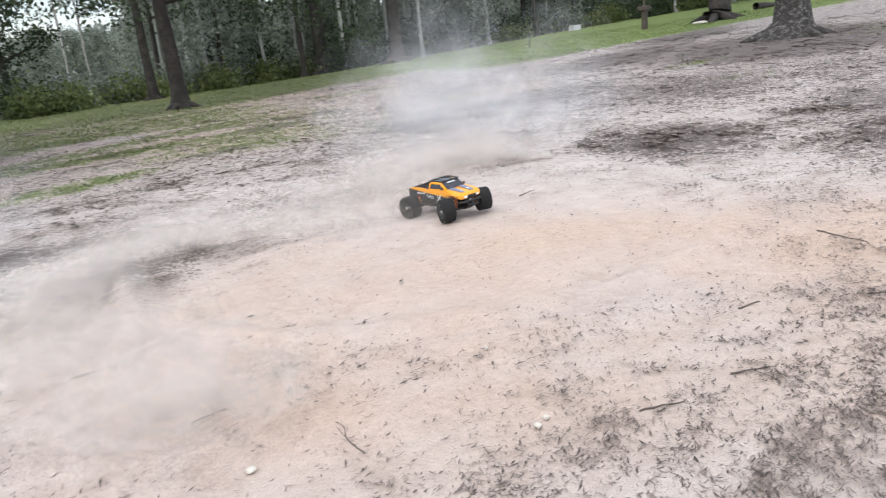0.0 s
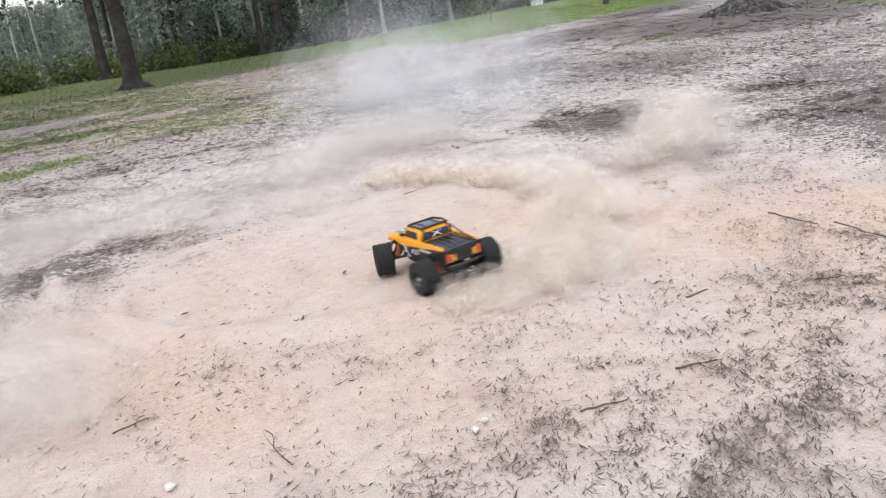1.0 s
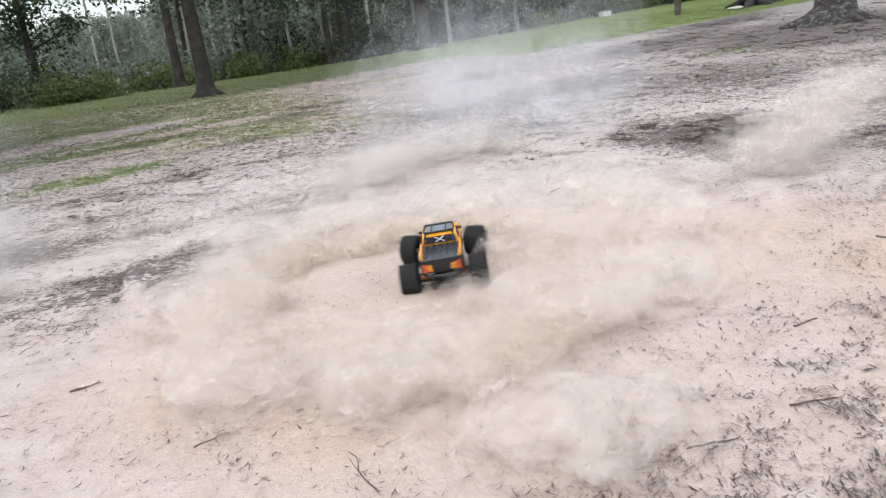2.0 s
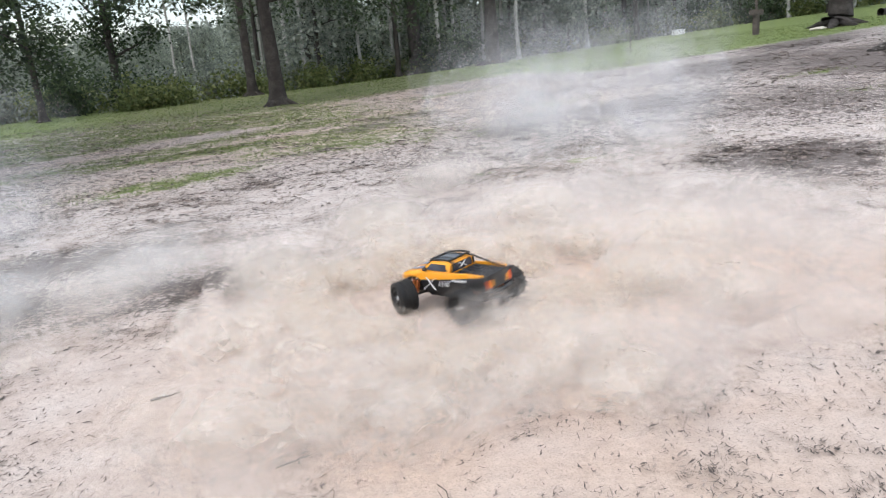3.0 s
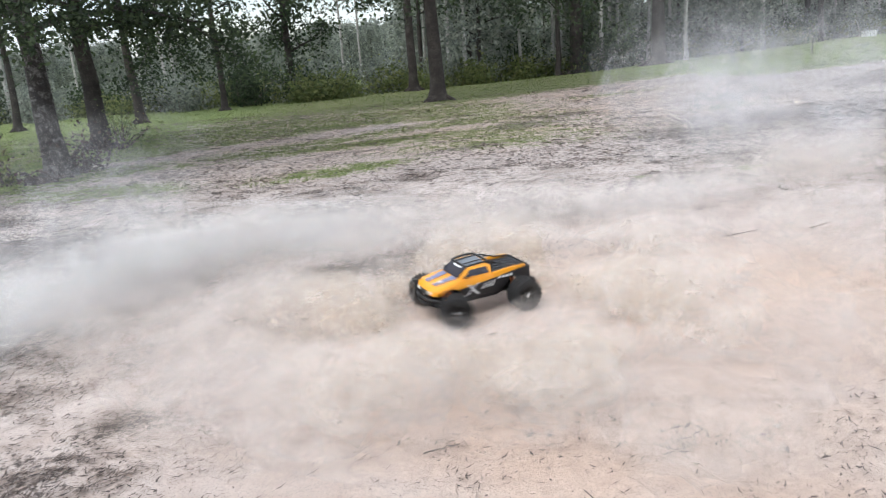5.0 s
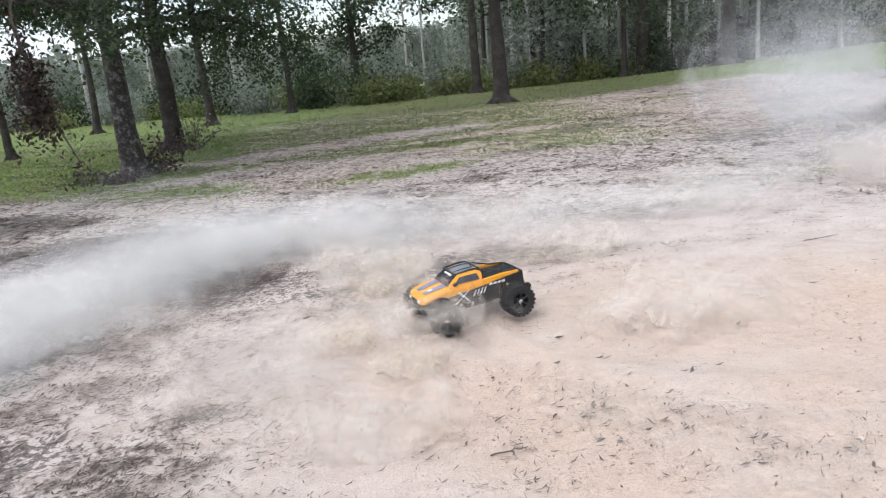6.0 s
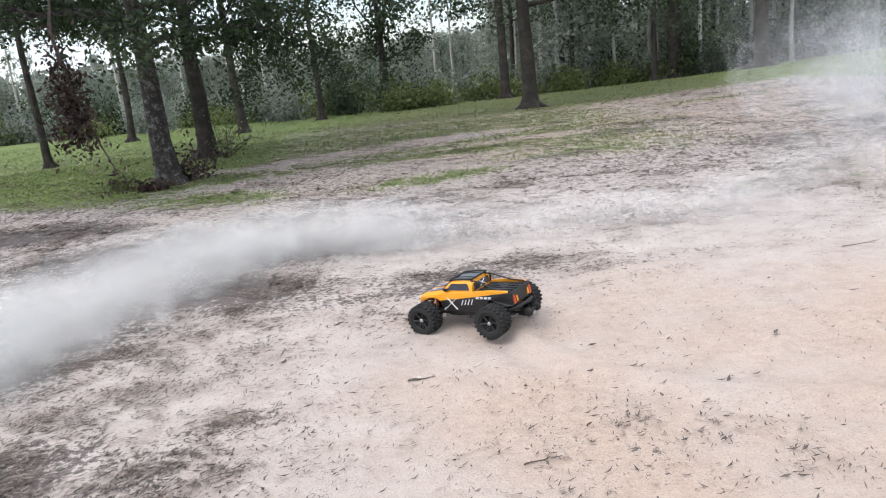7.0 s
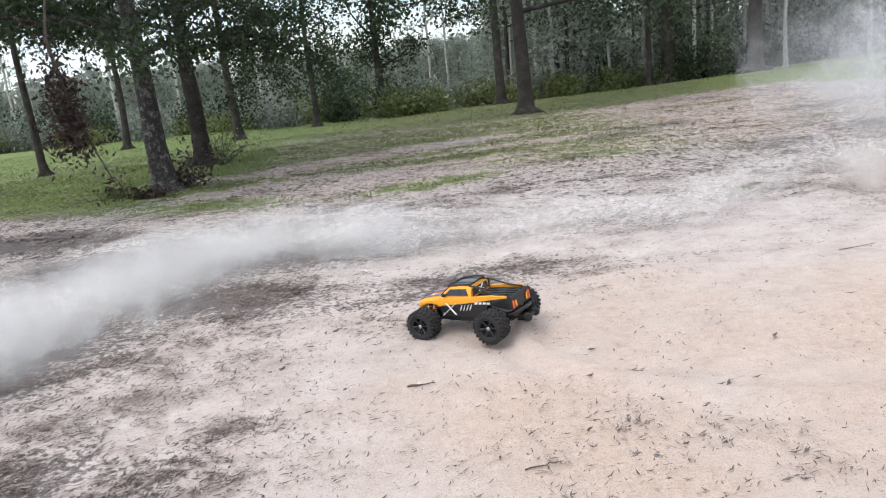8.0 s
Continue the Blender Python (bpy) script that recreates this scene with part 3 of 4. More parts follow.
SPRING = plain("orange_spring", (0.8, 0.2, 0.03), 0.4, 0, 0.1)
LAMP_RED = plain("red_lamp", (0.7, 0.1, 0.03), 0.25, 0, 0.05)
LAMP_CLEAR = plain("pale_lamp", (0.75, 0.74, 0.7), 0.2, 0, 0.05)


def loft(name, stations, mat, close=True, smooth=True):
    """A hull through cross-sections; each is x and a list of (half width, z) from the bottom up, mirrored left and right."""
    bm = bmesh.new()
    rings = []
    for x, prof in stations:
        pts = [(x, -w, z) for w, z in prof] + [(x, w, z) for w, z in reversed(prof)]
        rings.append([bm.verts.new(p) for p in pts])
    n = len(rings[0])
    for a, b in zip(rings, rings[1:]):
        for i in range(n):
            j = (i + 1) % n
            bm.faces.new((a[i], a[j], b[j], b[i]))
    if close:
        bm.faces.new(rings[0])
        bm.faces.new(rings[-1])
    bmesh.ops.recalc_face_normals(bm, faces=bm.faces)
    sharp = [e for e in bm.edges if len(e.link_faces) == 2 and e.calc_face_angle() > 0.35]
    bmesh.ops.bevel(bm, geom=sharp, offset=0.005, segments=2, affect='EDGES', clamp_overlap=True)
    return bm_mesh(name, bm, mat, smooth)


def plate(name, corners, thick, mat, bevel=0.002):
    """A bevelled slab on four or more corners, thickened along its normal."""
    bm = bmesh.new()
    f = bm.faces.new([bm.verts.new(c) for c in corners])
    f.normal_update()
    nrm = f.normal.copy()
    out = bmesh.ops.extrude_face_region(bm, geom=[f])
    bmesh.ops.translate(bm, vec=nrm * thick, verts=[v for v in out["geom"] if isinstance(v, bmesh.types.BMVert)])
    bmesh.ops.translate(bm, vec=nrm * thick * -0.5, verts=list(bm.verts))
    bmesh.ops.recalc_face_normals(bm, faces=bm.faces)
    if bevel:
        bmesh.ops.bevel(bm, geom=list(bm.edges), offset=bevel, segments=1, affect='EDGES', clamp_overlap=True)
    return bm_mesh(name, bm, mat)


def block(name, lo, hi, mat, bevel=0.004):
    bm = bmesh.new()
    bmesh.ops.create_cube(bm, size=1)
    for v in bm.verts:
        v.co = [l + (c + 0.5) * (h - l) for c, l, h in zip(v.co, lo, hi)]
    bmesh.ops.bevel(bm, geom=list(bm.edges), offset=bevel, segments=2, affect='EDGES', clamp_overlap=True)
    return bm_mesh(name, bm, mat)


def rods(name, paths, radius, mat, sides=6):
    v, f = joined([tube(np.array(p, float), [radius] * len(p), sides) for p in paths])
    return array_mesh(name, v, f, mat, True)


def coil(name, a, b, radius, wire, turns, mat):
    a, b = np.array(a, float), np.array(b, float)
    w = (b - a) / np.linalg.norm(b - a)
    u = np.cross(w, [1, 0, 0.3])
    u /= np.linalg.norm(u)
    q = np.cross(w, u)
    s = np.linspace(0, 1, turns * 10)[:, None]
    path = a + (b - a) * s + radius * (np.cos(s * turns * 2 * np.pi) * u + np.sin(s * turns * 2 * np.pi) * q)
    v, f = tube(path, [wire] * len(path), 5)
    return array_mesh(name, v, f, mat, True)


def spun(prof, sides=40):
    """Turn a profile of (radius, y) round the y axis."""
    p = np.array(prof)
    a = np.linspace(0, 2 * np.pi, sides, endpoint=False)
    v = np.stack([p[None, :, 0] * np.cos(a)[:, None], np.repeat(p[None, :, 1], sides, 0), p[None, :, 0] * np.sin(a)[:, None]], -1)
    k = len(p)
    i, j = np.meshgrid(np.arange(sides), np.arange(k - 1), indexing="ij")
    i2 = (i + 1) % sides
    f = np.stack([i * k + j, i * k + j + 1, i2 * k + j + 1, i2 * k + j], -1).reshape(-1, 4)
    return v.reshape(-1, 3), f


def lug(r, y, a, size, twist):
    """One tread block on the tyre at the angle a."""
    hx, hy, hr = size
    c, s = math.cos(a), math.sin(a)
    out = []
    for z in (-0.004, hr):
        sh = 1.0 if z < 0 else 0.8
        for dx, dy in ((-1, -1), (1, -1), (1, 1), (-1, 1)):
            px, py = dx * hx * sh, dy * hy * sh
            tx, ty = px * math.cos(twist) - py * math.sin(twist), px * math.sin(twist) + py * math.cos(twist)
            rad = r + z
            out.append((rad * c - tx * s, y + ty, rad * s + tx * c))
    f = np.array([(0, 3, 2, 1), (4, 5, 6, 7), (0, 1, 5, 4), (1, 2, 6, 5), (2, 3, 7, 6), (3, 0, 4, 7)])
    return np.array(out), f


def wheel_meshes():
    w = 0.058
    tyre = [spun([(0.056, -w * .86), (0.068, -w), (0.084, -w * .98), (0.092, -w * .8), (0.094, -w * .4), (0.0945, 0), (0.094, w * .4), (0.092, w * .8), (0.084, w * .98), (0.068, w), (0.056, w * .86), (0.052, w * .5), (0.052, -w * .5), (0.056, -w * .86)], 44)]
    for i in range(22):
        a = i * 2 * math.pi / 22
        tyre.append(lug(0.0935, 0.013, a, (0.0078, 0.0105, 0.0065), 0.5))
        tyre.append(lug(0.0935, -0.013, a + 0.14, (0.0078, 0.0105, 0.0065), -0.5))
        tyre.append(lug(0.0905, 0.042, a + 0.07, (0.0085, 0.0125, 0.0085), 0.15))
        tyre.append(lug(0.0905, -0.042, a + 0.2, (0.0085, 0.0125, 0.0085), -0.15))
    v, f = joined(tyre)
    rim = [spun([(0.058, 0.05), (0.054, 0.053), (0.05, 0.046), (0.047, 0.02), (0.02, 0.018), (0.0, 0.018)], 32),
           spun([(0.058, -0.05), (0.054, -0.053), (0.05, -0.046), (0.045, -0.02), (0.0, -0.02)], 32)]
    for i in range(6):
        a = i * math.pi / 3
        c, s = math.cos(a), math.sin(a)
        p = np.array([[0.012 * c, 0.036, 0.012 * s], [0.032 * c, 0.04, 0.032 * s], [0.053 * c, 0.045, 0.053 * s]])
        rim.append(tube(p, [0.008, 0.0065, 0.008], 6))
    rv, rf = joined(rim)
    hub = spun([(0.0, -0.05), (0.012, -0.05), (0.012, 0.046), (0.009, 0.05), (0.0, 0.05)], 12)
    return (array_mesh("tyre", v, f, RUBBER), array_mesh("rim", rv, rf, RIM, True), array_mesh("hub", *hub, STEEL, True))


def build_truck():
    truck = tagged(new("toy_truck"), "orange and black radio-controlled monster truck with big knobbly tyres", "toy truck")
    # painted shell: front clip with raised arches, flat bonnet, doors
    part("body_shell", loft("body_shell", [
        (0.338, [(0.078, 0.172), (0.085, 0.19), (0.075, 0.2), (0.03, 0.203)]),
        (0.322, [(0.118, 0.172), (0.125, 0.198), (0.112, 0.215), (0.05, 0.216)]),
        (0.29, [(0.128, 0.185), (0.136, 0.207), (0.12, 0.228), (0.055, 0.224)]),
        (0.24, [(0.13, 0.205), (0.14, 0.218), (0.122, 0.238), (0.06, 0.232)]),
        (0.185, [(0.128, 0.195), (0.136, 0.22), (0.12, 0.246), (0.065, 0.242)]),
        (0.15, [(0.124, 0.165), (0.13, 0.222), (0.118, 0.25), (0.07, 0.25)]),
        (0.04, [(0.122, 0.178), (0.128, 0.22), (0.118, 0.25), (0.07, 0.25)]),
        (-0.075, [(0.122, 0.186), (0.128, 0.222), (0.12, 0.248), (0.07, 0.248)])], ORANGE), truck)
    for s in (1, -1):
        part("lower_panel", plate("lower_panel", [(0.165, s * 0.13, 0.19), (0.15, s * 0.125, 0.128), (-0.12, s * 0.125, 0.122), (-0.17, s * 0.13, 0.165), (-0.2, s * 0.134, 0.218), (-0.08, s * 0.135, 0.216), (0.06, s * 0.134, 0.2)], 0.009, BLACK), truck, "black lower door panel with pale streaks")
        part("bed_side", plate("bed_side", [(-0.07, s * 0.124, 0.25), (-0.07, s * 0.124, 0.2), (-0.13, s * 0.124, 0.222), (-0.315, s * 0.118, 0.243), (-0.31, s * 0.117, 0.254), (-0.2, s * 0.123, 0.259)], 0.014, ORANGE), truck, "orange load bed side")
        part("quarter_panel", plate("quarter_panel", [(-0.2, s * 0.134, 0.2), (-0.3, s * 0.132, 0.16), (-0.345, s * 0.12, 0.165), (-0.342, s * 0.119, 0.247), (-0.3, s * 0.126, 0.242), (-0.12, s * 0.134, 0.222)], 0.008, BLACK), truck, "black rear quarter panel")
        # printed streaks on the flank
        for x0, x1, z0, z1 in ((0.135, 0.03, 0.132, 0.214), (0.128, 0.125, 0.136, 0.15), (0.105, 0.042, 0.212, 0.14), (0.098, 0.035, 0.212, 0.14), (0.005, -0.012, 0.166, 0.2), (-0.018, -0.035, 0.167, 0.202), (-0.041, -0.058, 0.168, 0.204), (-0.064, -0.081, 0.17, 0.206)):
            part("streak", plate("streak", [(x0, s * 0.138, z0), (x0 + 0.007, s * 0.138, z0), (x1 + 0.006, s * 0.1395, z1), (x1, s * 0.1395, z1)][::s], 0.002, WHITE, 0), truck, "pale printed streak")
        for k in range(4):
            x0 = -0.1 - 0.028 * k
            part("printed_bar", plate("printed_bar", [(x0, s * 0.14, 0.208), (x0 - 0.02, s * 0.14, 0.208), (x0 - 0.024, s * 0.14, 0.221), (x0 - 0.004, s * 0.14, 0.221)][::s], 0.002, WHITE, 0), truck)
        # cab side: pillars, window
        part("side_window", plate("side_window", [(0.118, s * 0.117, 0.256), (0.078, s * 0.106, 0.3), (-0.035, s * 0.107, 0.302), (-0.05, s * 0.1175, 0.256)], 0.008, PANE, 0), truck, "dark smoked side window")
        part("window_bar", plate("window_bar", [(0.012, s * 0.1185, 0.256), (0.006, s * 0.1185, 0.256), (0.004, s * 0.1085, 0.3), (0.01, s * 0.1085, 0.3)], 0.009, GRAPHITE, 0), truck)
        part("mirror", block("mirror", (0.105, s * 0.13 - 0.012, 0.252), (0.13, s * 0.13 + 0.012, 0.268), BLACK), truck)
        part("headlamp", plate("headlamp", [(0.342, s * 0.05, 0.182), (0.342, s * 0.082, 0.182), (0.336, s * 0.088, 0.197), (0.34, s * 0.05, 0.199)][::-s], 0.006, LAMP_CLEAR, 0), truck, "pale headlamp")
        part("tail_lamp", plate("tail_lamp", [(-0.345, s * 0.088, 0.175), (-0.345, s * 0.112, 0.175), (-0.342, s * 0.112, 0.225), (-0.342, s * 0.094, 0.225)][::s], 0.006, LAMP_RED, 0), truck, "red-orange tail lamp")
        part("tail_print", plate("tail_print", [(-0.3475, s * 0.06, 0.18), (-0.3475, s * 0.078, 0.18), (-0.345, s * 0.082, 0.218), (-0.345, s * 0.066, 0.218)][::s], 0.003, ORANGE, 0), truck)
        part("bonnet_scoop", plate("bonnet_scoop", [(0.3, s * 0.03, 0.226), (0.3, s * 0.07, 0.228), (0.16, s * 0.09, 0.252), (0.16, s * 0.03, 0.253)][::s], 0.004, BLUEGREY), truck, "blue-grey bonnet panel")
        part("bonnet_print", plate("bonnet_print", [(0.27, s * 0.035, 0.2335), (0.255, s * 0.06, 0.2355), (0.21, s * 0.05, 0.243), (0.225, s * 0.035, 0.2405)][::s], 0.0025, WHITE, 0), truck)
        part("roll_bar", rods("roll_bar", [[(-0.05, s * 0.085, 0.318), (-0.1, s * 0.09, 0.31), (-0.22, s * 0.105, 0.262), (-0.31, s * 0.11, 0.25)], [(-0.08, s * 0.1, 0.25), (-0.09, s * 0.088, 0.312)]], 0.0055, BLACK), truck)
        # chassis, suspension
        for x in (0.24, -0.24):
            part("lower_arm", rods("lower_arm", [[(x - 0.045, s * 0.05, 0.09), (x, s * 0.155, 0.085)], [(x + 0.045, s * 0.05, 0.09), (x, s * 0.155, 0.085)]], 0.009, BLACK), truck)
            part("upper_arm", rods("upper_arm", [[(x - 0.03, s * 0.06, 0.14), (x, s * 0.155, 0.122)], [(x + 0.03, s * 0.06, 0.14), (x, s * 0.155, 0.122)]], 0.005, BLACK), truck)
            part("hub_carrier", block("hub_carrier", (x - 0.018, s * 0.158 - 0.016, 0.075), (x + 0.018, s * 0.158 + 0.016, 0.13), BLACK), truck)
            for dx in (-0.018, 0.022):
                part("shock", rods("shock", [[(x + dx, s * 0.128, 0.095), (x + dx - 0.01, s * 0.088, 0.2)]], 0.008, GRAPHITE), truck)
                part("spring", coil("spring", (x + dx, s * 0.126, 0.1), (x + dx - 0.008, s * 0.093, 0.188), 0.0125, 0.0026, 7, SPRING), truck, "orange coil spring")
    part("cab", loft("cab", [
        (0.155, [(0.11, 0.24), (0.11, 0.25), (0.108, 0.252), (0.05, 0.254)]),
        (0.085, [(0.118, 0.24), (0.106, 0.3), (0.099, 0.312), (0.04, 0.316)]),
        (0.02, [(0.119, 0.24), (0.107, 0.304), (0.099, 0.317), (0.04, 0.32)]),
        (-0.045, [(0.119, 0.24), (0.108, 0.304), (0.099, 0.316), (0.04, 0.318)]),
        (-0.07, [(0.119, 0.24), (0.11, 0.285), (0.1, 0.3), (0.05, 0.303)])], ORANGE), truck)
    part("windscreen", plate("windscreen", [(0.158, 0.098, 0.2545), (0.158, -0.098, 0.2545), (0.09, -0.09, 0.315), (0.09, 0.09, 0.315)], 0.007, PANE, 0), truck, "dark windscreen with pale strip")
    part("sun_strip", plate("sun_strip", [(0.108, 0.05, 0.3015), (0.108, -0.05, 0.3015), (0.099, -0.048, 0.3095), (0.099, 0.048, 0.3095)], 0.007, WHITE, 0), truck)
    part("rear_window", plate("rear_window", [(-0.076, 0.09, 0.25), (-0.076, -0.09, 0.25), (-0.07, -0.085, 0.3), (-0.07, 0.085, 0.3)], 0.006, PANE, 0), truck)
    for a, b in (((-0.083, 0.03, 0.26), (-0.076, -0.03, 0.297)), ((-0.083, -0.03, 0.26), (-0.076, 0.03, 0.297))):
        part("rear_print", rods("rear_print", [[a, b]], 0.0035, WHITE), truck)
    rack = part("roof_rack", rods("roof_rack", [[(0.095, -0.09, 0.322), (0.095, 0.09, 0.322), (0.0, 0.096, 0.332), (-0.06, 0.092, 0.33), (-0.06, -0.092, 0.33), (0.0, -0.096, 0.332), (0.095, -0.09, 0.322)]], 0.007, BLACK), truck, "black tubular roof frame")
    part("roof_panel", plate("roof_panel", [(0.085, -0.08, 0.316), (0.085, 0.08, 0.316), (-0.05, 0.082, 0.321), (-0.05, -0.082, 0.321)], 0.005, ROOF_SKY_PANE), rack, "glossy roof panel with the sky's reflection in its colour")
    for y in (-0.045, 0.045):
        part("rack_bar", rods("rack_bar", [[(0.093, y, 0.325), (0.02, y, 0.332), (-0.06, y, 0.332)]], 0.004, BLACK), rack)
    part("load_bed", block("load_bed", (-0.335, -0.119, 0.2), (-0.077, 0.119, 0.24), GRAPHITE), truck, "dark grey load bed floor")
    for i in range(5):
        part("bed_rib", block("bed_rib", (-0.325, -0.085 + i * 0.0425 - 0.006, 0.238), (-0.085, -0.085 + i * 0.0425 + 0.006, 0.2445), BLACK, 0.001), truck)
    part("tailgate", plate("tailgate", [(-0.34, 0.12, 0.165), (-0.34, -0.12, 0.165), (-0.334, -0.118, 0.248), (-0.334, 0.118, 0.248)], 0.007, BLACK), truck, "black tailgate")
    part("grille", plate("grille", [(0.338, -0.05, 0.165), (0.338, 0.05, 0.165), (0.341, 0.05, 0.199), (0.341, -0.05, 0.199)], 0.006, BLACK), truck)
    part("front_bumper", rods("front_bumper", [[(0.3, -0.12, 0.145), (0.345, -0.09, 0.15), (0.358, 0, 0.152), (0.345, 0.09, 0.15), (0.3, 0.12, 0.145)], [(0.345, -0.07, 0.15), (0.352, -0.05, 0.115), (0.352, 0.05, 0.115), (0.345, 0.07, 0.15)]], 0.01, BLACK), truck)
    part("skid_plate", plate("skid_plate", [(0.35, 0.05, 0.115), (0.35, -0.05, 0.115), (0.28, -0.06, 0.075), (0.28, 0.06, 0.075)], 0.008, BLACK), truck)
    part("rear_bumper", rods("rear_bumper", [[(-0.3, -0.11, 0.14), (-0.355, -0.09, 0.15), (-0.365, 0, 0.15), (-0.355, 0.09, 0.15), (-0.3, 0.11, 0.14)]], 0.012, BLACK), truck)
    bar = part("wheelie_bar", rods("wheelie_bar", [[(-0.29, 0.03, 0.09), (-0.4, 0.035, 0.105)], [(-0.29, -0.03, 0.09), (-0.4, -0.035, 0.105)], [(-0.4, -0.06, 0.105), (-0.4, 0.06, 0.105)]], 0.008, BLACK), truck)
    for s in (-0.052, 0.052):
        v, f = spun([(0.0, -0.012), (0.022, -0.012), (0.026, -0.006), (0.026, 0.006), (0.022, 0.012), (0.0, 0.012)], 20)
        part("small_wheel", array_mesh("small_wheel", v + np.array([-0.4, s, 0.105]), f, RUBBER, True), bar)
    part("chassis", block("chassis", (-0.3, -0.06, 0.075), (0.3, 0.06, 0.125), BLACK, 0.012), truck)
    part("battery_tray", block("battery_tray", (-0.14, -0.105, 0.085), (0.14, 0.105, 0.135), BLACK, 0.012), truck)
    for x in (0.22, -0.22):
        part("shock_tower", plate("shock_tower", [(x, -0.1, 0.205), (x, 0.1, 0.205), (x, 0.06, 0.12), (x, -0.06, 0.12)], 0.01, BLACK), truck)
        part("gear_case", block("gear_case", (x - 0.06, -0.045, 0.07), (x + 0.06, 0.045, 0.15), BLACK, 0.015), truck)
    # the cab is low: draw its upper parts down towards the waistline
    low = ("cab", "side_window", "window_bar", "windscreen", "sun_strip", "rear_window", "rear_print", "roof_rack", "roof_panel", "rack_bar", "roll_bar")
    for ob in truck.children_recursive:
        if ob.name.split(".")[0] in low:
            for v in ob.data.vertices:
                v.co.z = min(v.co.z, 0.245 + (v.co.z - 0.245) * 0.86)
    tyre, rim, hub = wheel_meshes()
    wheels = []
    for x, y in ((0.24, 0.215), (0.24, -0.215), (-0.24, 0.215), (-0.24, -0.215)):
        w = part("wheel", hub, truck)
        part("tyre", tyre, w, "black knobbly rubber tyre")
        part("rim", rim, w, "black six-spoke rim")
        w.matrix_basis = pose(x, y, 0.1, 0, 0, 0 if y > 0 else 180)
        wheels.append((w, x, y))
    return truck, wheels


TRUCK, WHEELS = build_truck()
TRUCK.scale = (0.97, 0.97, 0.97)

# seconds, x, y, heading, lean, nose-down, height
TRUCK_PATH = [
    (0.0, 2.19, 5.77, -70, 1.0, -2.2, 0.01), (0.1, 2.37, 5.60, -83, 1.0, -1.4, 0.012), (0.2, 2.58, 5.43, -101, 0.3, 1.5, 0.012),
    (0.3, 2.71, 5.18, -120, 1.0, 3.0, 0.012), (0.4, 2.78, 4.97, -137, 0.2, 2.0, 0.01), (0.5, 2.77, 4.80, -158, -0.5, 3.0, 0.005),
    (0.6, 2.62, 4.50, -172, 0.1, 3.5, 0.004), (0.7, 2.41, 4.26, -189, 0.9, 3.0, 0.006), (0.8, 2.14, 4.06, -208, 0.7, 0.5, 0.012),
    (0.9, 1.90, 3.92, -237, 1.0, 1.0, 0.02), (1.0, 1.72, 3.93, -261, -2.0, 0.5, 0.02), (1.1, 1.58, 4.05, -286, -3.5, -2.0, 0.016),
    (1.2, 1.44, 4.13, -311, -3.1, 0.0, 0.015), (1.3, 1.37, 4.25, -341, -3.0, -0.4, 0.012), (1.4, 1.36, 4.44, -378, -0.5, -0.5, 0.004),
    (1.5, 1.45, 4.57, -420, 2.0, 0.2, 0.004), (1.6, 1.49, 4.54, -459, 1.8, 1.5, 0.012), (1.7, 1.51, 4.51, -502, 0.0, -0.2, 0.008),
    (2.8, 1.13, 4.62, -1164, -2.0, -2.0, 0.003), (2.9, 1.09, 4.59, -1238, -0.9, 1.5, 0.009), (3.0, 1.04, 4.52, -1316, -1.0, 2.6, 0.02),
    (3.1, 1.00, 4.62, -1388, -2.5, -3.0, 0.006), (3.2, 0.95, 4.57, -1468, 0.0, -2.0, 0.018), (3.3, 0.92, 4.62, -1540, -0.5, 1.0, 0.015),
    (3.4, 0.89, 4.61, -1613, -1.8, 2.2, 0.015), (3.5, 0.86, 4.58, -1695, 0.0, 3.4, 0.015), (3.6, 0.83, 4.62, -1774, -3.5, -2.3, 0.007),
    (3.7, 0.78, 4.61, -1858, -0.7, -2.8, 0.012), (3.8, 0.74, 4.65, -1939, -1.0, 0.0, 0.007), (3.9, 0.71, 4.60, -2026, 0.0, 1.5, 0.012),
    (4.0, 0.69, 4.71, -2109, -2.7, -4.6, 0.004), (4.1, 0.63, 4.70, -2196, -4.2, -4.2, 0.014), (4.2, 0.58, 4.77, -2284, -3.0, 0.2, 0.004),
    (4.3, 0.55, 4.63, -2376, 0.3, 3.0, 0.018), (4.4, 0.51, 4.73, -2466, -3.2, -2.6, 0.004), (4.5, 0.45, 4.72, -2560, -0.8, -3.0, 0.006),
    (4.6, 0.41, 4.77, -2651, -0.3, -0.3, 0.002), (4.7, 0.38, 4.72, -2749, -0.5, 3.0, 0.014), (4.8, 0.35, 4.78, -2844, -3.3, -5.0, 0.004),
    (4.9, 0.31, 4.80, -2941, -2.8, -3.8, 0.004), (5.0, 0.26, 4.82, -3036, -3.3, 0.6, 0.010), (5.1, 0.23, 4.85, -3133, -4.2, -0.6, 0.010),
    (5.2, 0.18, 4.90, -3228, -2.2, -1.5, 0.012), (6.3, -0.222, 4.74, -3807, -0.8, 4.0, 0.012), (6.5, -0.312, 4.82, -3808, -0.6, 3.8, 0.004), (7.0, -0.342, 4.83, -3809, -0.6, 3.6, 0.004),
    (8.0, -0.342, 4.83, -3809, -0.6, 3.6, 0.004)]


def truck_at(t):
    """The truck's numbers at a time, on a smooth curve through the path."""
    rows = np.array(TRUCK_PATH)
    ts = rows[:, 0]
    i = int(np.clip(np.searchsorted(ts, t, side="right") - 1, 0, len(ts) - 2))
    slope = np.gradient(rows, ts, axis=0)
    slope[ts >= 6.5] = 0
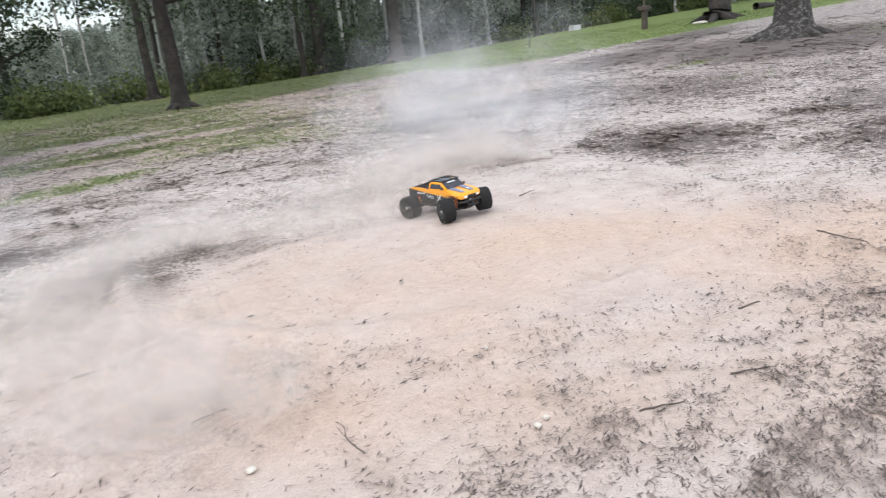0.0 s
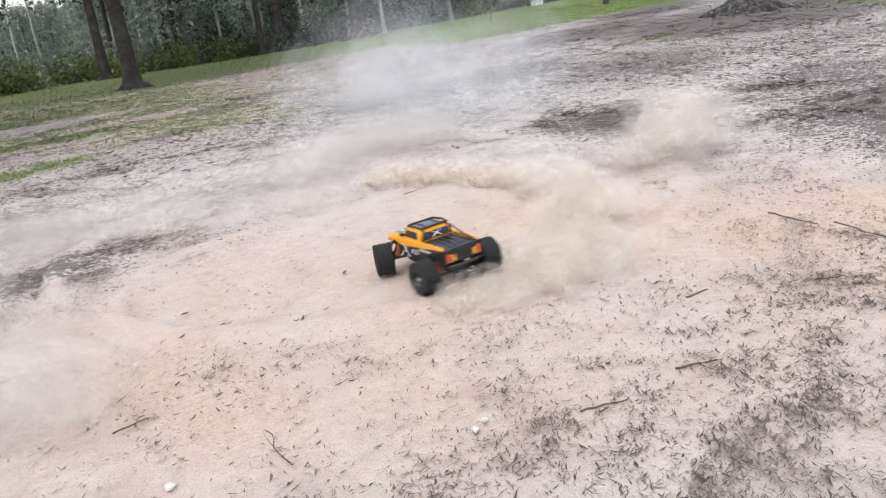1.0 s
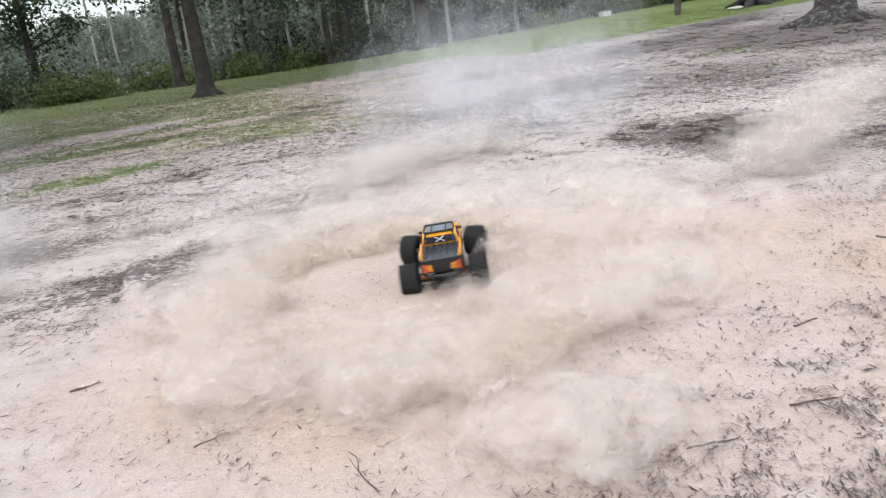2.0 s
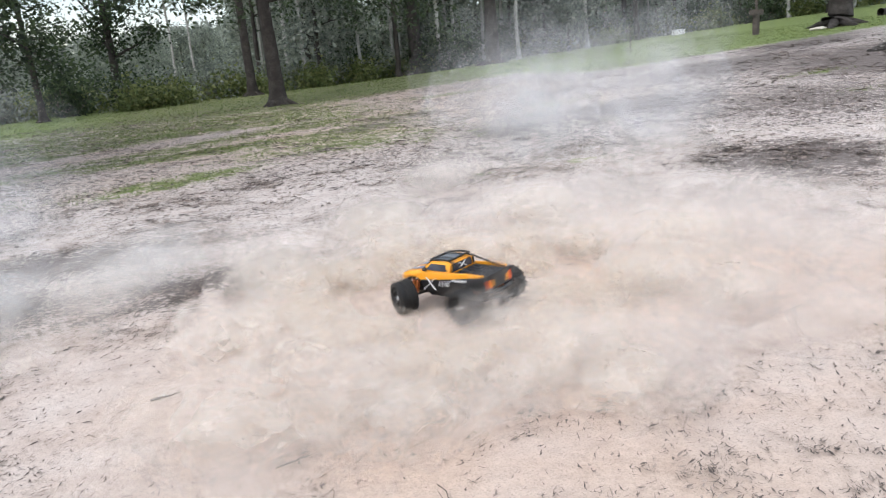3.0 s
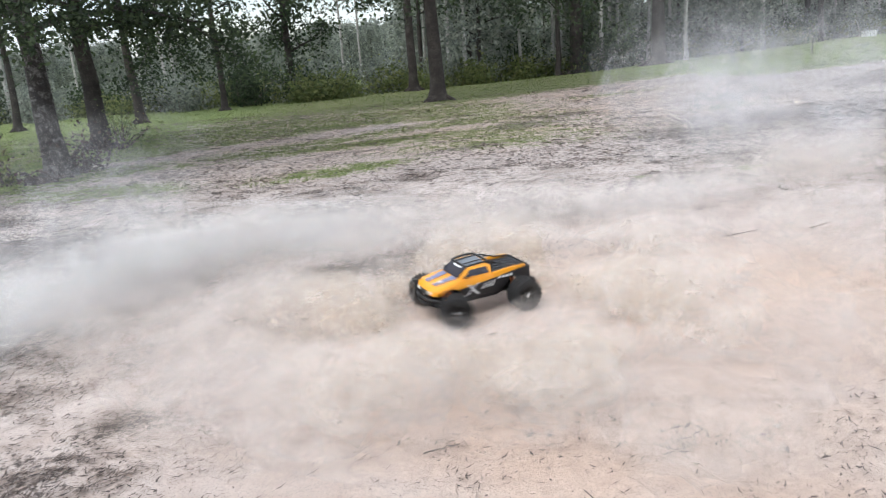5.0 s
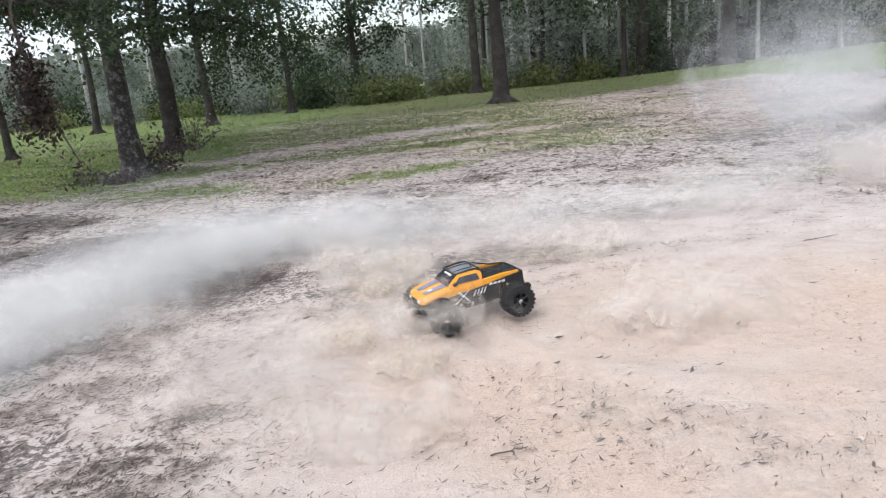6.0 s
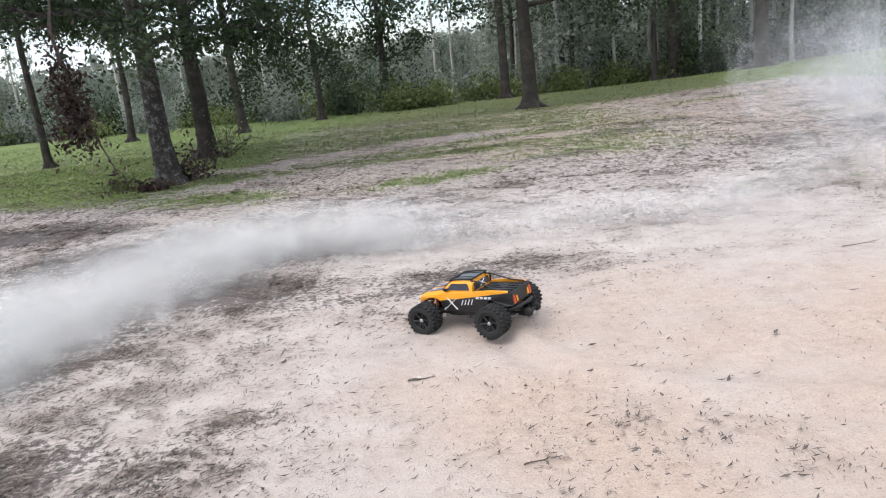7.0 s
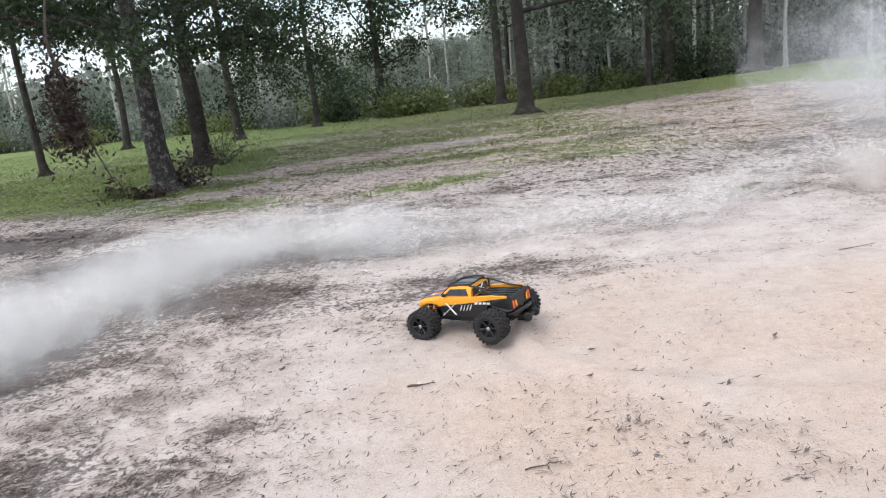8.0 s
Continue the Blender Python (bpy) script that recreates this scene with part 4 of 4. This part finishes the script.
    slope[(ts > 6.2) & (ts < 6.4)] *= 0.0
    h = ts[i + 1] - ts[i]
    s = (t - ts[i]) / h
    return ((2 * s**3 - 3 * s**2 + 1) * rows[i] + (s**3 - 2 * s**2 + s) * h * slope[i] + (-2 * s**3 + 3 * s**2) * rows[i + 1] + (s**3 - s**2) * h * slope[i + 1])[1:]


def truck_motion():
    rows = []
    for k in range(0, 200):
        t = k / FPS
        x, y, yaw, roll, pitch, z = truck_at(t)
        rows.append((t, pose(x, y, 0, 0, 0, yaw) @ pose(0, 0, max(z, 0.004), roll, pitch, 0)))
    rows.append((8.0, rows[-1][1]))
    walk(TRUCK, rows)
    # wheels: fast while driving, slowing to a stop; the front pair steers
    for w, x, y in WHEELS:
        side = 1 if y > 0 else -1
        spin, out = 0.0, []
        for k in range(0, 200):
            t = k / FPS
            rate = 62 if t < 5.3 else max(0.0, 62 * (6.35 - t) / 1.05)
            spin += rate
            steer = (-22 * (1 - step(t, 5.6, 6.4)) if x > 0 else 0.0)
            out.append((t, pose(x, y, 0.1, 0, 0, steer) @ pose(0, 0, 0, 0, spin, 0) @ pose(0, 0, 0, 0, 0, 0 if side > 0 else 180)))
        out.append((8.0, out[-1][1]))
        walk(w, out)


# ---- things on the lawn ----
def build_lawn_things():
    z = lambda x, y: float(ground_height(x, y))
    # birdbath-like post
    root = tagged(new("garden_post"), "dark wooden post with a wider top on the lawn", "post")
    root.matrix_world = pose(19.24, 26.0, z(19.24, 26.0) - 0.03, 0, 0, 20)
    part("post", block("post", (-0.1, -0.1, 0), (0.1, 0.1, 0.75), TWIG, 0.02), root)
    part("top", block("top", (-0.2, -0.2, 0.75), (0.2, 0.2, 0.95), TWIG, 0.03), root)
    part("finial", rods("finial", [[(0, 0, 0.95), (0, 0, 1.5)]], 0.05, TWIG), root)
    # staked sapling
    root = tagged(new("sapling"), "thin staked sapling with brown leaves on the lawn", "sapling")
    root.matrix_world = pose(14.83, 27.7, z(14.83, 27.7) - 0.02)
    part("stake", rods("stake", [[(0, 0, 0), (0.02, 0, 0.5), (0.0, 0.02, 1.0)]], 0.02, TWIG), root)
    rng = np.random.default_rng(3)
    part("foliage", array_mesh("leaves", *leaf_quads(rng, rng.normal(size=(40, 3)) * [0.08, 0.08, 0.3] + [0, 0, 0.7], 0.04), LEAF_SHRUB), root)
    # white block at the far edge of the lawn
    root = tagged(new("white_box"), "small white utility box at the far lawn edge", "box")
    root.matrix_world = pose(21.25, 34.6, z(21.25, 34.6) - 0.02, 0, 0, 15)
    part("body", block("body", (-0.3, -0.18, 0), (0.3, 0.18, 0.22), WHITE, 0.03), root)
    part("lid", block("lid", (-0.32, -0.2, 0.22), (0.32, 0.2, 0.27), WHITE, 0.02), root)
    # flat pale stone by the far oak
    bm = bmesh.new()
    bmesh.ops.create_icosphere(bm, subdivisions=2, radius=0.3)
    for v in bm.verts:
        v.co = (v.co.x * 1.2, v.co.y * 0.7, v.co.z * 0.25 + noise.noise(v.co * 5) * 0.03)
    tagged(new("flat_stone", bm_mesh("flat_stone", bm, STONE, True)), "flat pale stone beside the oak roots", "stone").matrix_world = pose(20.0, 23.6, z(20.0, 23.6) + 0.03)
    # fallen trunk behind the oaks at the right
    rng = np.random.default_rng(9)
    p = limb_path(rng, (0, 0, 0.14), (1, 0.15, 0), 4.5, 0, 0.03, 8)
    tagged(new("fallen_log", array_mesh("fallen_log", *tube(p, np.linspace(0.16, 0.09, 8), 9), BARK, True)), "fallen log lying on the leaf litter", "log").matrix_world = pose(24.5, 25.5, z(25, 25.5) - 0.02)


def hanging_branch():
    """A broken bough with dead leaves that hangs from the lichen oak."""
    rng = np.random.default_rng(21)
    root = tagged(new("hanging_branch"), "broken oak bough hanging with dead brown leaves", "branch")
    root.matrix_world = pose(-6.12, 11.15, 0)
    paths, cs = [], []
    for k in range(11):
        a = rng.uniform(0, 6.28)
        s = rng.uniform(0.2, 1.4)
        p = limb_path(rng, (-0.25 + 0.12 * s, 0, 2.45 - s * 0.9), (0.25 * math.cos(a) + 0.1, 0.25 * math.sin(a), -1), rng.uniform(0.4, 0.8), 0.05, 0.16, 6)
        paths.append(tube(p, np.linspace(0.012, 0.004, 6), 5))
        cs += list(p)
    main = np.array([[-0.13, 2.13, 3.7], [-0.1, 1.1, 4.0], [-0.15, 0.3, 3.8], [-0.25, 0, 2.6], [-0.1, 0, 1.7], [0.15, 0, 0.95], [0.35, 0, 0.45]])
    paths.append(tube(main, np.linspace(0.05, 0.008, 7), 6))
    cs += list(main[3:]) * 2
    v, f = joined(paths)
    part("branching", array_mesh("twigs", v, f, TWIG, True), root)
    cs = np.array([c for c in cs if c[2] > 0.2])
    c = cs[rng.integers(0, len(cs), 1300)] + rng.normal(size=(1300, 3)) * [0.13, 0.13, 0.16]
    lv, lf = leaf_quads(rng, c, 0.05, slim=0.4)
    part("dead_foliage", array_mesh("dead_leaves", lv, lf, LEAF_DEAD), root)


def foot_bushes():
    for i, (x, y, size, n, mat, label) in enumerate((
            (-5.75, 13.5, (0.5, 0.4, 0.65), 500, LEAF_DEAD, "scrubby bush of brown suckers at the oak foot"),
            (-6.8, 12.9, (0.55, 0.4, 0.28), 420, LEAF_SHRUB, "low weeds at the oak foot"),
            (-6.5, 17.4, (0.3, 0.3, 0.9), 260, LEAF_SHRUB, "thin leafy suckers beside the oak trunk"),
            (-6.0, 12.6, (0.6, 0.3, 0.2), 300, LEAF_DEAD, "heap of dead leaves at the oak foot"))):
        st, lv = shrub_mesh(30 + i, n, size, 0.04, mat)
        root = tagged(new("scrub"), label, "shrub")
        root.matrix_world = pose(x, y, 0.0)
        part("branching", st, root)
        part("foliage", lv, root)


def build_sticks():
    rng = np.random.default_rng(8)
    spots = [(2.57, 2.77, 2.72, 2.78, .009, "short broken stick lying on the sand"), (3.88, 3.48, 3.9, 3.12, .008, "long thin fallen branch on the sand"),
             (3.99, 3.08, 3.97, 2.6, .009, "long thin fallen branch on the sand"), (3.2, 2.55, 3.34, 2.5, .006, "dark twig lying on the sand"),
             (2.95, 5.9, 3.5, 6.15, .006, "thin twig lying on the sand"), (2.3, 5.9, 2.6, 6.0, .005, "thin twig lying on the sand"),
             (0.42, 4.0, 0.5, 4.05, .006, "short twig lying on the sand"), (-0.66, 4.02, -0.52, 4.05, .007, "short dark twig on the sand"),
             (0.9, 5.78, 1.05, 5.85, .007, "bent twig lying on the sand"), (4.3, 6.4, 4.6, 6.45, .006, "thin twig lying on the sand"),
             (1.55, 2.2, 1.75, 2.17, .007, "short dark twig on the sand"), (2.05, 2.25, 2.25, 2.2, .008, "dark twig among leaf litter"),
             (0.5, 2.5, 0.46, 2.8, .006, "thin root end on the sand"), (-0.1, 3.15, 0.05, 3.2, .006, "short twig lying on the sand")]
    for x0, y0, x1, y1, r, label in spots:
        r = r * 0.62
        a, b = np.array([x0, y0, r * 0.9 + 0.004]), np.array([x1, y1, r * 0.9 + 0.004])
        mid = np.linspace(0, 1, 7)[:, None]
        p = a + (b - a) * mid
        p[1:-1, :2] += rng.normal(size=(5, 2)) * np.linalg.norm(b - a) * 0.03
        pieces = [tube(p, np.linspace(r, r * 0.5, 7), 6)]
        q = np.array([p[3], p[3] + [*(rng.normal(size=2) * 0.05), 0.004]])
        pieces.append(tube(q, [r * 0.5, r * 0.25], 5))
        v, f = joined(pieces)
        tagged(new("stick", array_mesh("stick", v, f, TWIG, True)), label, "stick", "sticks on the sand")
    for x, y, s in ((0.08, 2.62, 0.02), (1.16, 2.32, 0.017), (1.22, 2.36, 0.015), (-0.6, 4.05, 0.014), (1.3, 3.1, 0.012)):
        bm = bmesh.new()
        bmesh.ops.create_icosphere(bm, subdivisions=2, radius=s)
        for v in bm.verts:
            v.co = v.co * (1 + 0.25 * noise.noise(v.co * 60 + Vector((x, y, 0))))
            v.co.z *= 0.7
        tagged(new("pebble", bm_mesh("pebble", bm, STONE, True)), "small pale pebble on the sand", "pebble", "pebbles on the sand").matrix_world = pose(x, y, s * 0.5)


def sample(rng, n, cover, reach, power=1.0, floor=0.0):
    """Random spots ahead, kept more often where the cover is dense and near the camera's patch."""
    out = []
    while len(out) < n:
        k = 40000
        r = reach[0] + (reach[1] - reach[0]) * rng.uniform(0, 1, k) ** power
        a = np.radians(90 - rng.uniform(-62, 60, k))
        x, y = r * np.cos(a), r * np.sin(a)
        keep = rng.uniform(0, 1, k) < np.clip(cover(x, y), 0, 1) ** 1.4 + floor
        out += list(zip(x[keep], y[keep]))
    return np.array(out[:n])


def patchy(x, y):
    """Uneven cover at a few scales, from 0 to 1."""
    k = 0.5 + 0.25 * (np.sin(x * 2.9 + 1.7 * np.sin(y * 2.1)) * np.sin(y * 3.3 + 1.2 * np.sin(x * 1.7))) + 0.25 * np.sin(x * 7.3 + 2 * np.sin(y * 5.1)) * np.sin(y * 8.9 + 1.5 * np.sin(x * 6.1)) + 0.2 * np.sin(x * 19 + 3 * np.sin(y * 13)) * np.sin(y * 23 + 2 * np.sin(x * 17))
    return np.clip(k, 0, 1) ** 2 * 1.3


def build_litter():
    """Fallen leaves and pine straw: curled slips lying on the soil."""
    rng = np.random.default_rng(12)
    for label, n, reach, length, width, floor, name in (
            ("dry curled leaves and pine straw", 120000, (1.2, 10.5), 0.019, 0.0032, 0.003, "leaf_litter"),
            ("fine dry pine straw and leaf scraps", 45000, (1.2, 5.5), 0.014, 0.002, 0.003, "straw"),
            ("dry brown fallen leaves under the oaks", 50000, (8, 26), 0.042, 0.012, 0.004, "fallen_leaves"),
            ("scattered dark bark chips and leaves", 1300, (1.2, 8), 0.024, 0.006, 0.03, "bark_chips")):
        p = sample(rng, n, lambda x, y: litter_cover(x, y) * patchy(x, y), reach, 0.85, floor)
        a = rng.uniform(0, 2 * np.pi, n) * 0.75
        ln, w = length * rng.uniform(0.4, 1.7, n), width * rng.uniform(0.5, 1.6, n)
        d = np.stack([np.cos(a), np.sin(a), np.zeros(n)], -1)
        s = np.stack([-np.sin(a), np.cos(a), np.zeros(n)], -1)
        z = ground_height(p[:, 0], p[:, 1]) + 0.004 + rng.uniform(0, 0.012, n)
        c = np.column_stack([p, z])
        curl = rng.uniform(-0.25, 0.3, n)[:, None] * ln[:, None]
        up = np.array([0, 0, 1.0])
        L, W = ln[:, None], w[:, None]
        q = np.stack([c - d * L + up * rng.uniform(0, 0.3, (n, 1)) * L, c - s * W + s * curl, c + s * W + s * curl + up * W * 0.6, c + d * L + up * rng.uniform(0, 0.3, (n, 1)) * L], 1).reshape(-1, 3)
        i = np.arange(n) * 4
        f = np.concatenate([np.stack([i, i + 1, i + 2], -1), np.stack([i + 1, i + 3, i + 2], -1)])
        tagged(new(name, array_mesh(name, q, f, LITTER)), label + " on the sand", "leaf litter", kind="stuff")


def build_grass():
    rng = np.random.default_rng(31)
    for n, reach, hgt, wid, floor in ((90000, (6, 22), 0.035, 0.0045, 0.0), (80000, (16, 36), 0.045, 0.009, 0.0)):
        p = sample(rng, n, lambda x, y: np.clip(grass_cover(x, y) - 0.25, 0, 1) * step(y, 9.2, 10.5), reach, 0.9, floor)
        c = np.column_stack([p, ground_height(p[:, 0], p[:, 1]) - 0.004])
        a = rng.uniform(0, 2 * np.pi, n)
        s = np.stack([np.cos(a), np.sin(a), np.zeros(n)], -1) * (wid * rng.uniform(0.5, 1.4, n))[:, None]
        h = hgt * rng.uniform(0.4, 1.5, n)
        tip = c + np.column_stack([rng.normal(size=(n, 2)) * h[:, None] * 0.7, h])
        q = np.stack([c - s, c + s, tip], 1).reshape(-1, 3)
        tagged(new("grass", array_mesh("grass", q, np.arange(3 * n).reshape(n, 3), BLADE)), "short patchy lawn grass", "grass", kind="stuff")


build_lawn_things()
hanging_branch()
foot_bushes()
build_sticks()
build_litter()
build_grass()


# ---- dust ----
DUST = dust_material("airborne_dust", (0.81, 0.755, 0.71), 0.13)
DUST_PALE = dust_material("pale_dust", (0.86, 0.85, 0.83), 0.15)
DUST_TAN = dust_material("fresh_dust", (0.85, 0.785, 0.72), 0.44, 5.0, 0.4)
DUST_FRESH = dust_material("kicked_dust", (0.81, 0.725, 0.63), 0.6, 7.0, 0.36)
DUST_VEIL = dust_material("settling_dust", (0.88, 0.86, 0.84), 0.08, 3.6, 0.38)
DUST_OLD = dust_material("hanging_dust", (0.93, 0.935, 0.945), 0.06, 1.8, 0.36)


def puff_mesh(seed, size, shells, mat):
    """A billow: shells within shells, each lumpy in its own way, thin outside and dense within."""
    rng = np.random.default_rng(seed)
    bm = bmesh.new()
    dense = []
    for k in range(shells):
        s = 1.0 - 0.78 * k / max(1, shells)
        out = bmesh.ops.create_icosphere(bm, subdivisions=3, radius=1.0)
        o = Vector(rng.uniform(-20, 20, 3))
        shift = Vector((rng.uniform(-1, 1) * 0.3 * (1 - s), rng.uniform(-1, 1) * 0.3 * (1 - s), -0.3 * (1 - s)))
        for v in out["verts"]:
            d = v.co.normalized()
            r = s * (0.78 + 0.42 * noise.noise(d * 1.6 + o) + 0.24 * noise.noise(d * 3.7 + o) + 0.1 * noise.noise(d * 8 + o))
            v.co = Vector((d.x * r * size[0], d.y * r * size[1], d.z * r * size[2])) + Vector((shift.x * size[0], shift.y * size[1], shift.z * size[2]))
        dense += [0.3 + 1.0 * k / max(1, shells - 1)] * len(out["verts"])
    me = bm_mesh("billow", bm, mat, True)
    me.attributes.new("dense", 'FLOAT', 'POINT').data.foreach_set("value", np.array(dense, np.float32))
    return me


PUFFS = {}
PUFF_ROWS = []


def puff(kind, rows, label, turn=0.0):
    """A billow that follows rows of (seconds, x, y, z)."""
    ob = tagged(new("dust_cloud", PUFFS[kind]), label, "dust", kind="stuff")
    PUFF_ROWS.append((ob, [(t, pose(x, y, z, 0, 0, turn + 4 * t)) for t, x, y, z in rows]))


def build_dust():
    rng = np.random.default_rng(90)
    for k in range(5):
        PUFFS["small", k] = puff_mesh(k, (0.3, 0.26, 0.17), 4, DUST_FRESH)
        PUFFS["fresh", k] = puff_mesh(40 + k, (0.55, 0.48, 0.26), 4, DUST_TAN)
        PUFFS["mid", k] = puff_mesh(10 + k, (0.75, 0.65, 0.32), 4, DUST)
        PUFFS["bank", k] = puff_mesh(60 + k, (0.85, 0.75, 0.4), 5, DUST_PALE)
        PUFFS["veil", k] = puff_mesh(50 + k, (0.75, 0.55, 0.26), 4, DUST_VEIL)
        PUFFS["tall", k] = puff_mesh(30 + k, (1.3, 1.2, 1.5), 4, DUST_OLD)
    pick = lambda name: (name, int(rng.integers(0, 5)))
    wind = np.array([-0.2, 0.16])
    text = {"small": "fresh tan dust kicked up by the tyres", "fresh": "tan dust billow rolling over the sand", "mid": "pale dust billow drifting over the sand",
            "tall": "thin old dust hanging in the air", "bank": "pale dust bank drifting away over the litter", "veil": "thin settling dust low over the sand"}

    def trail(t, x, y, name, rise, life, throw=(0.0, 0.0), drift=1.0):
        """One billow thrown up at t, rolling outward, carried by the wind, settling at the end of its life."""
        size = {"small": 0.2, "fresh": 0.32, "mid": 0.4, "veil": 0.35, "bank": 0.5, "tall": 1.8}[name]
        go = wind * drift + rng.normal(size=2) * 0.05
        throw = np.array(throw, float)
        keys = [(0.0, 0.0, rise)] if t <= 0.05 else [(0.0, 0.0, -size - 0.5), (t - 0.07, 0.0, -size - 0.2), (t, 0.08, -0.02)]
        keys += [(t + 0.25, 0.55, rise * 0.7), (t + 0.8, 0.9, rise), (t + life * 0.65, 1.0, rise), (t + life, 1.0, -size - 0.3)]
        rows = []
        for tt, f, z in keys:
            if rows and tt <= rows[-1][0] + 0.03:
                continue
            if tt > 8.0:
                a, b = rows[-1], (tt, *(np.array([x, y]) + throw * f + go * max(0.0, tt - t)), z)
                s = (8.0 - a[0]) / (b[0] - a[0])
                rows.append((8.0, *(a[i] + (b[i] - a[i]) * s for i in (1, 2, 3))))
                break
            rows.append((max(tt, 0.0), *(np.array([x, y]) + throw * f + go * max(0.0, tt - t)), z))
        if rows[-1][0] < 8.0:
            rows.append((8.0, *rows[-1][1:]))
        puff(pick(name), rows, text[name], rng.uniform(0, 360))

    # old dust that hangs over the far side and thins out
    for i in range(13):
        x, y = 4.2 + rng.normal() * 0.9, 11.0 + rng.normal() * 2.0
        puff(pick("tall"), [(0.0, x, y, 0.1 + rng.uniform(0, 0.8)), (4.0, x + 0.3, y + 0.4, 0.3 + rng.uniform(0, 1.0)), (8.0, x + 1.4, y + 1.2, 0.5 + rng.uniform(0, 1.2))], text["tall"], rng.uniform(0, 360))
    # old dust to the west, drifting into view
    for i in range(5):
        x, y = -1.6 - rng.uniform(0, 1.2), 7.0 + rng.normal() * 1.2
        puff(pick("tall"), [(0.0, x, y, -0.3 + rng.uniform(0, 0.4)), (4.0, x - 0.9, y + 0.4, 0.1 + rng.uniform(0, 0.5)), (6.0, x - 1.6, y + 0.7, -0.6), (8.0, x - 2.2, y + 0.9, -2.4)], text["tall"], rng.uniform(0, 360))
    # the track by which the truck came in
    for s in np.linspace(0, 1, 18):
        x = np.interp(s, [0, 0.3, 0.6, 0.8, 1], [0.1, -0.7, -0.9, 0.2, 1.6]) + rng.normal() * 0.15
        y = np.interp(s, [0, 0.3, 0.6, 0.8, 1], [3.1, 4.2, 6.0, 6.5, 6.1]) + rng.normal() * 0.15
        trail(0.0, x, y, "mid", 0.1 + 0.06 * (1 - s), 1.6 + rng.uniform(0, 1.0) + 0.6 * (s > 0.4), (0, 0), 2.2)
    for i in range(11):
        trail(0.0, 1.4 + 2.6 * i / 10 + rng.normal() * 0.15, 6.9 + 0.9 * i / 10 + rng.normal() * 0.3, "mid", 0.15 + 0.1 * rng.uniform(), 3.0 + rng.uniform(0, 1.5), (0, 0), 1.2)
    # thrown up behind the rear wheels
    for k in range(0, 53):
        t = 0.06 + k * 0.1
        x, y, yaw, *_ = truck_at(t)
        c, s = math.cos(radians(yaw)), math.sin(radians(yaw))
        for side in (-1, 1, -0.4, 0.5) if 0.65 < t < 1.7 else (-1, 1):
            bx, by = x - 0.5 * c - side * 0.22 * s + rng.normal() * 0.05, y - 0.5 * s + side * 0.22 * c + rng.normal() * 0.05
            throw = np.array([-c, -s]) * rng.uniform(0.35, 0.7) * (1.0 if t > 1.05 else 0.4)
            trail(t + 0.02, bx, by, "small", 0.06, min(1.1 + rng.uniform(0, 0.5), max(0.5, 6.3 - t)), throw)
        if 0.45 < t:
            throw = np.array([-c, -s]) * rng.uniform(0.5, 1.0) * (1.5 if 1.05 < t < 1.8 else 1.0 if t > 1.05 else 0.5)
            for j in range(2 if 0.8 < t < 1.8 else 1):
                trail(t + 0.04 + 0.04 * j, x - 0.5 * c + rng.normal() * 0.12, y - 0.5 * s + rng.normal() * 0.12, "fresh", 0.12, min(1.8 + rng.uniform(0, 0.8), max(0.7, 6.4 - t)), throw)
    # the white puff left where the truck turned
    for i in range(8):
        trail(0.46 + 0.05 * i, 2.9 + 0.12 * i, 4.7 + 0.08 * i + rng.normal() * 0.08, "fresh" if i % 2 else "mid", 0.16 + 0.06 * i, 2.0 + 0.2 * i, (1.6 + 0.1 * i, 0.3), 0.3)
    # the pall round the spinning truck
    for i in range(44):
        a, r = i * 2.4, 0.7 + 2.0 * math.sqrt((i + 0.5) / 44) * (1.0 if math.sin(i * 2.4) > 0 else 0.8)
        t = 1.45 + 1.5 * rng.uniform() + 0.3 * r
        trail(t, 1.1 + r * 1.15 * math.cos(a), 4.95 + r * 0.85 * math.sin(a), "mid", 0.12 + 0.08 * rng.uniform(), 3.0 + rng.uniform(0, 1.2), (0.4 * math.cos(a), 0.3 * math.sin(a)), 0.8)
    # the bank that drifts off to the west and lingers
    for i in range(20):
        t = 1.9 + i * 0.18
        f = (i * 0.618) % 1.0
        x = np.interp(f, [0, 0.4, 0.7, 1], [-3.7, -3.4, -2.5, -1.2]) + 0.2 * (8 - t) + 0.3 + rng.normal() * 0.15
        y = np.interp(f, [0, 0.4, 0.7, 1], [4.3, 6.0, 7.0, 7.2]) - 0.16 * (8 - t) - 0.1 + rng.normal() * 0.15
        trail(t, x, y, "bank", 0.18, 10.5, (-0.3, 0.1), 1.0)
    # the thin veil it leaves along the far side of the sand
    for i in range(14):
        f = (i + 0.5) / 14
        t = 3.6 + 1.6 * rng.uniform()
        trail(t, -0.8 + 5.2 * f + 0.2 * (7 - t) + rng.normal() * 0.1, 6.8 + 2.4 * f ** 1.6 - 0.16 * (7 - t) + rng.normal() * 0.15, "veil", 0.14, 9.0, (0, 0.2), 1.0)
    # and what lingers to the north-east
    for i in range(7):
        trail(2.6 + i * 0.35, 3.4 + rng.uniform(0, 1.6), 6.8 + rng.uniform(0, 2.2), "mid", 0.2, 9.0, (0.4, 0.3), 0.4)


build_dust()


def motions():
    truck_motion()
    for ob, rows in PUFF_ROWS:
        walk(ob, rows)


motions()
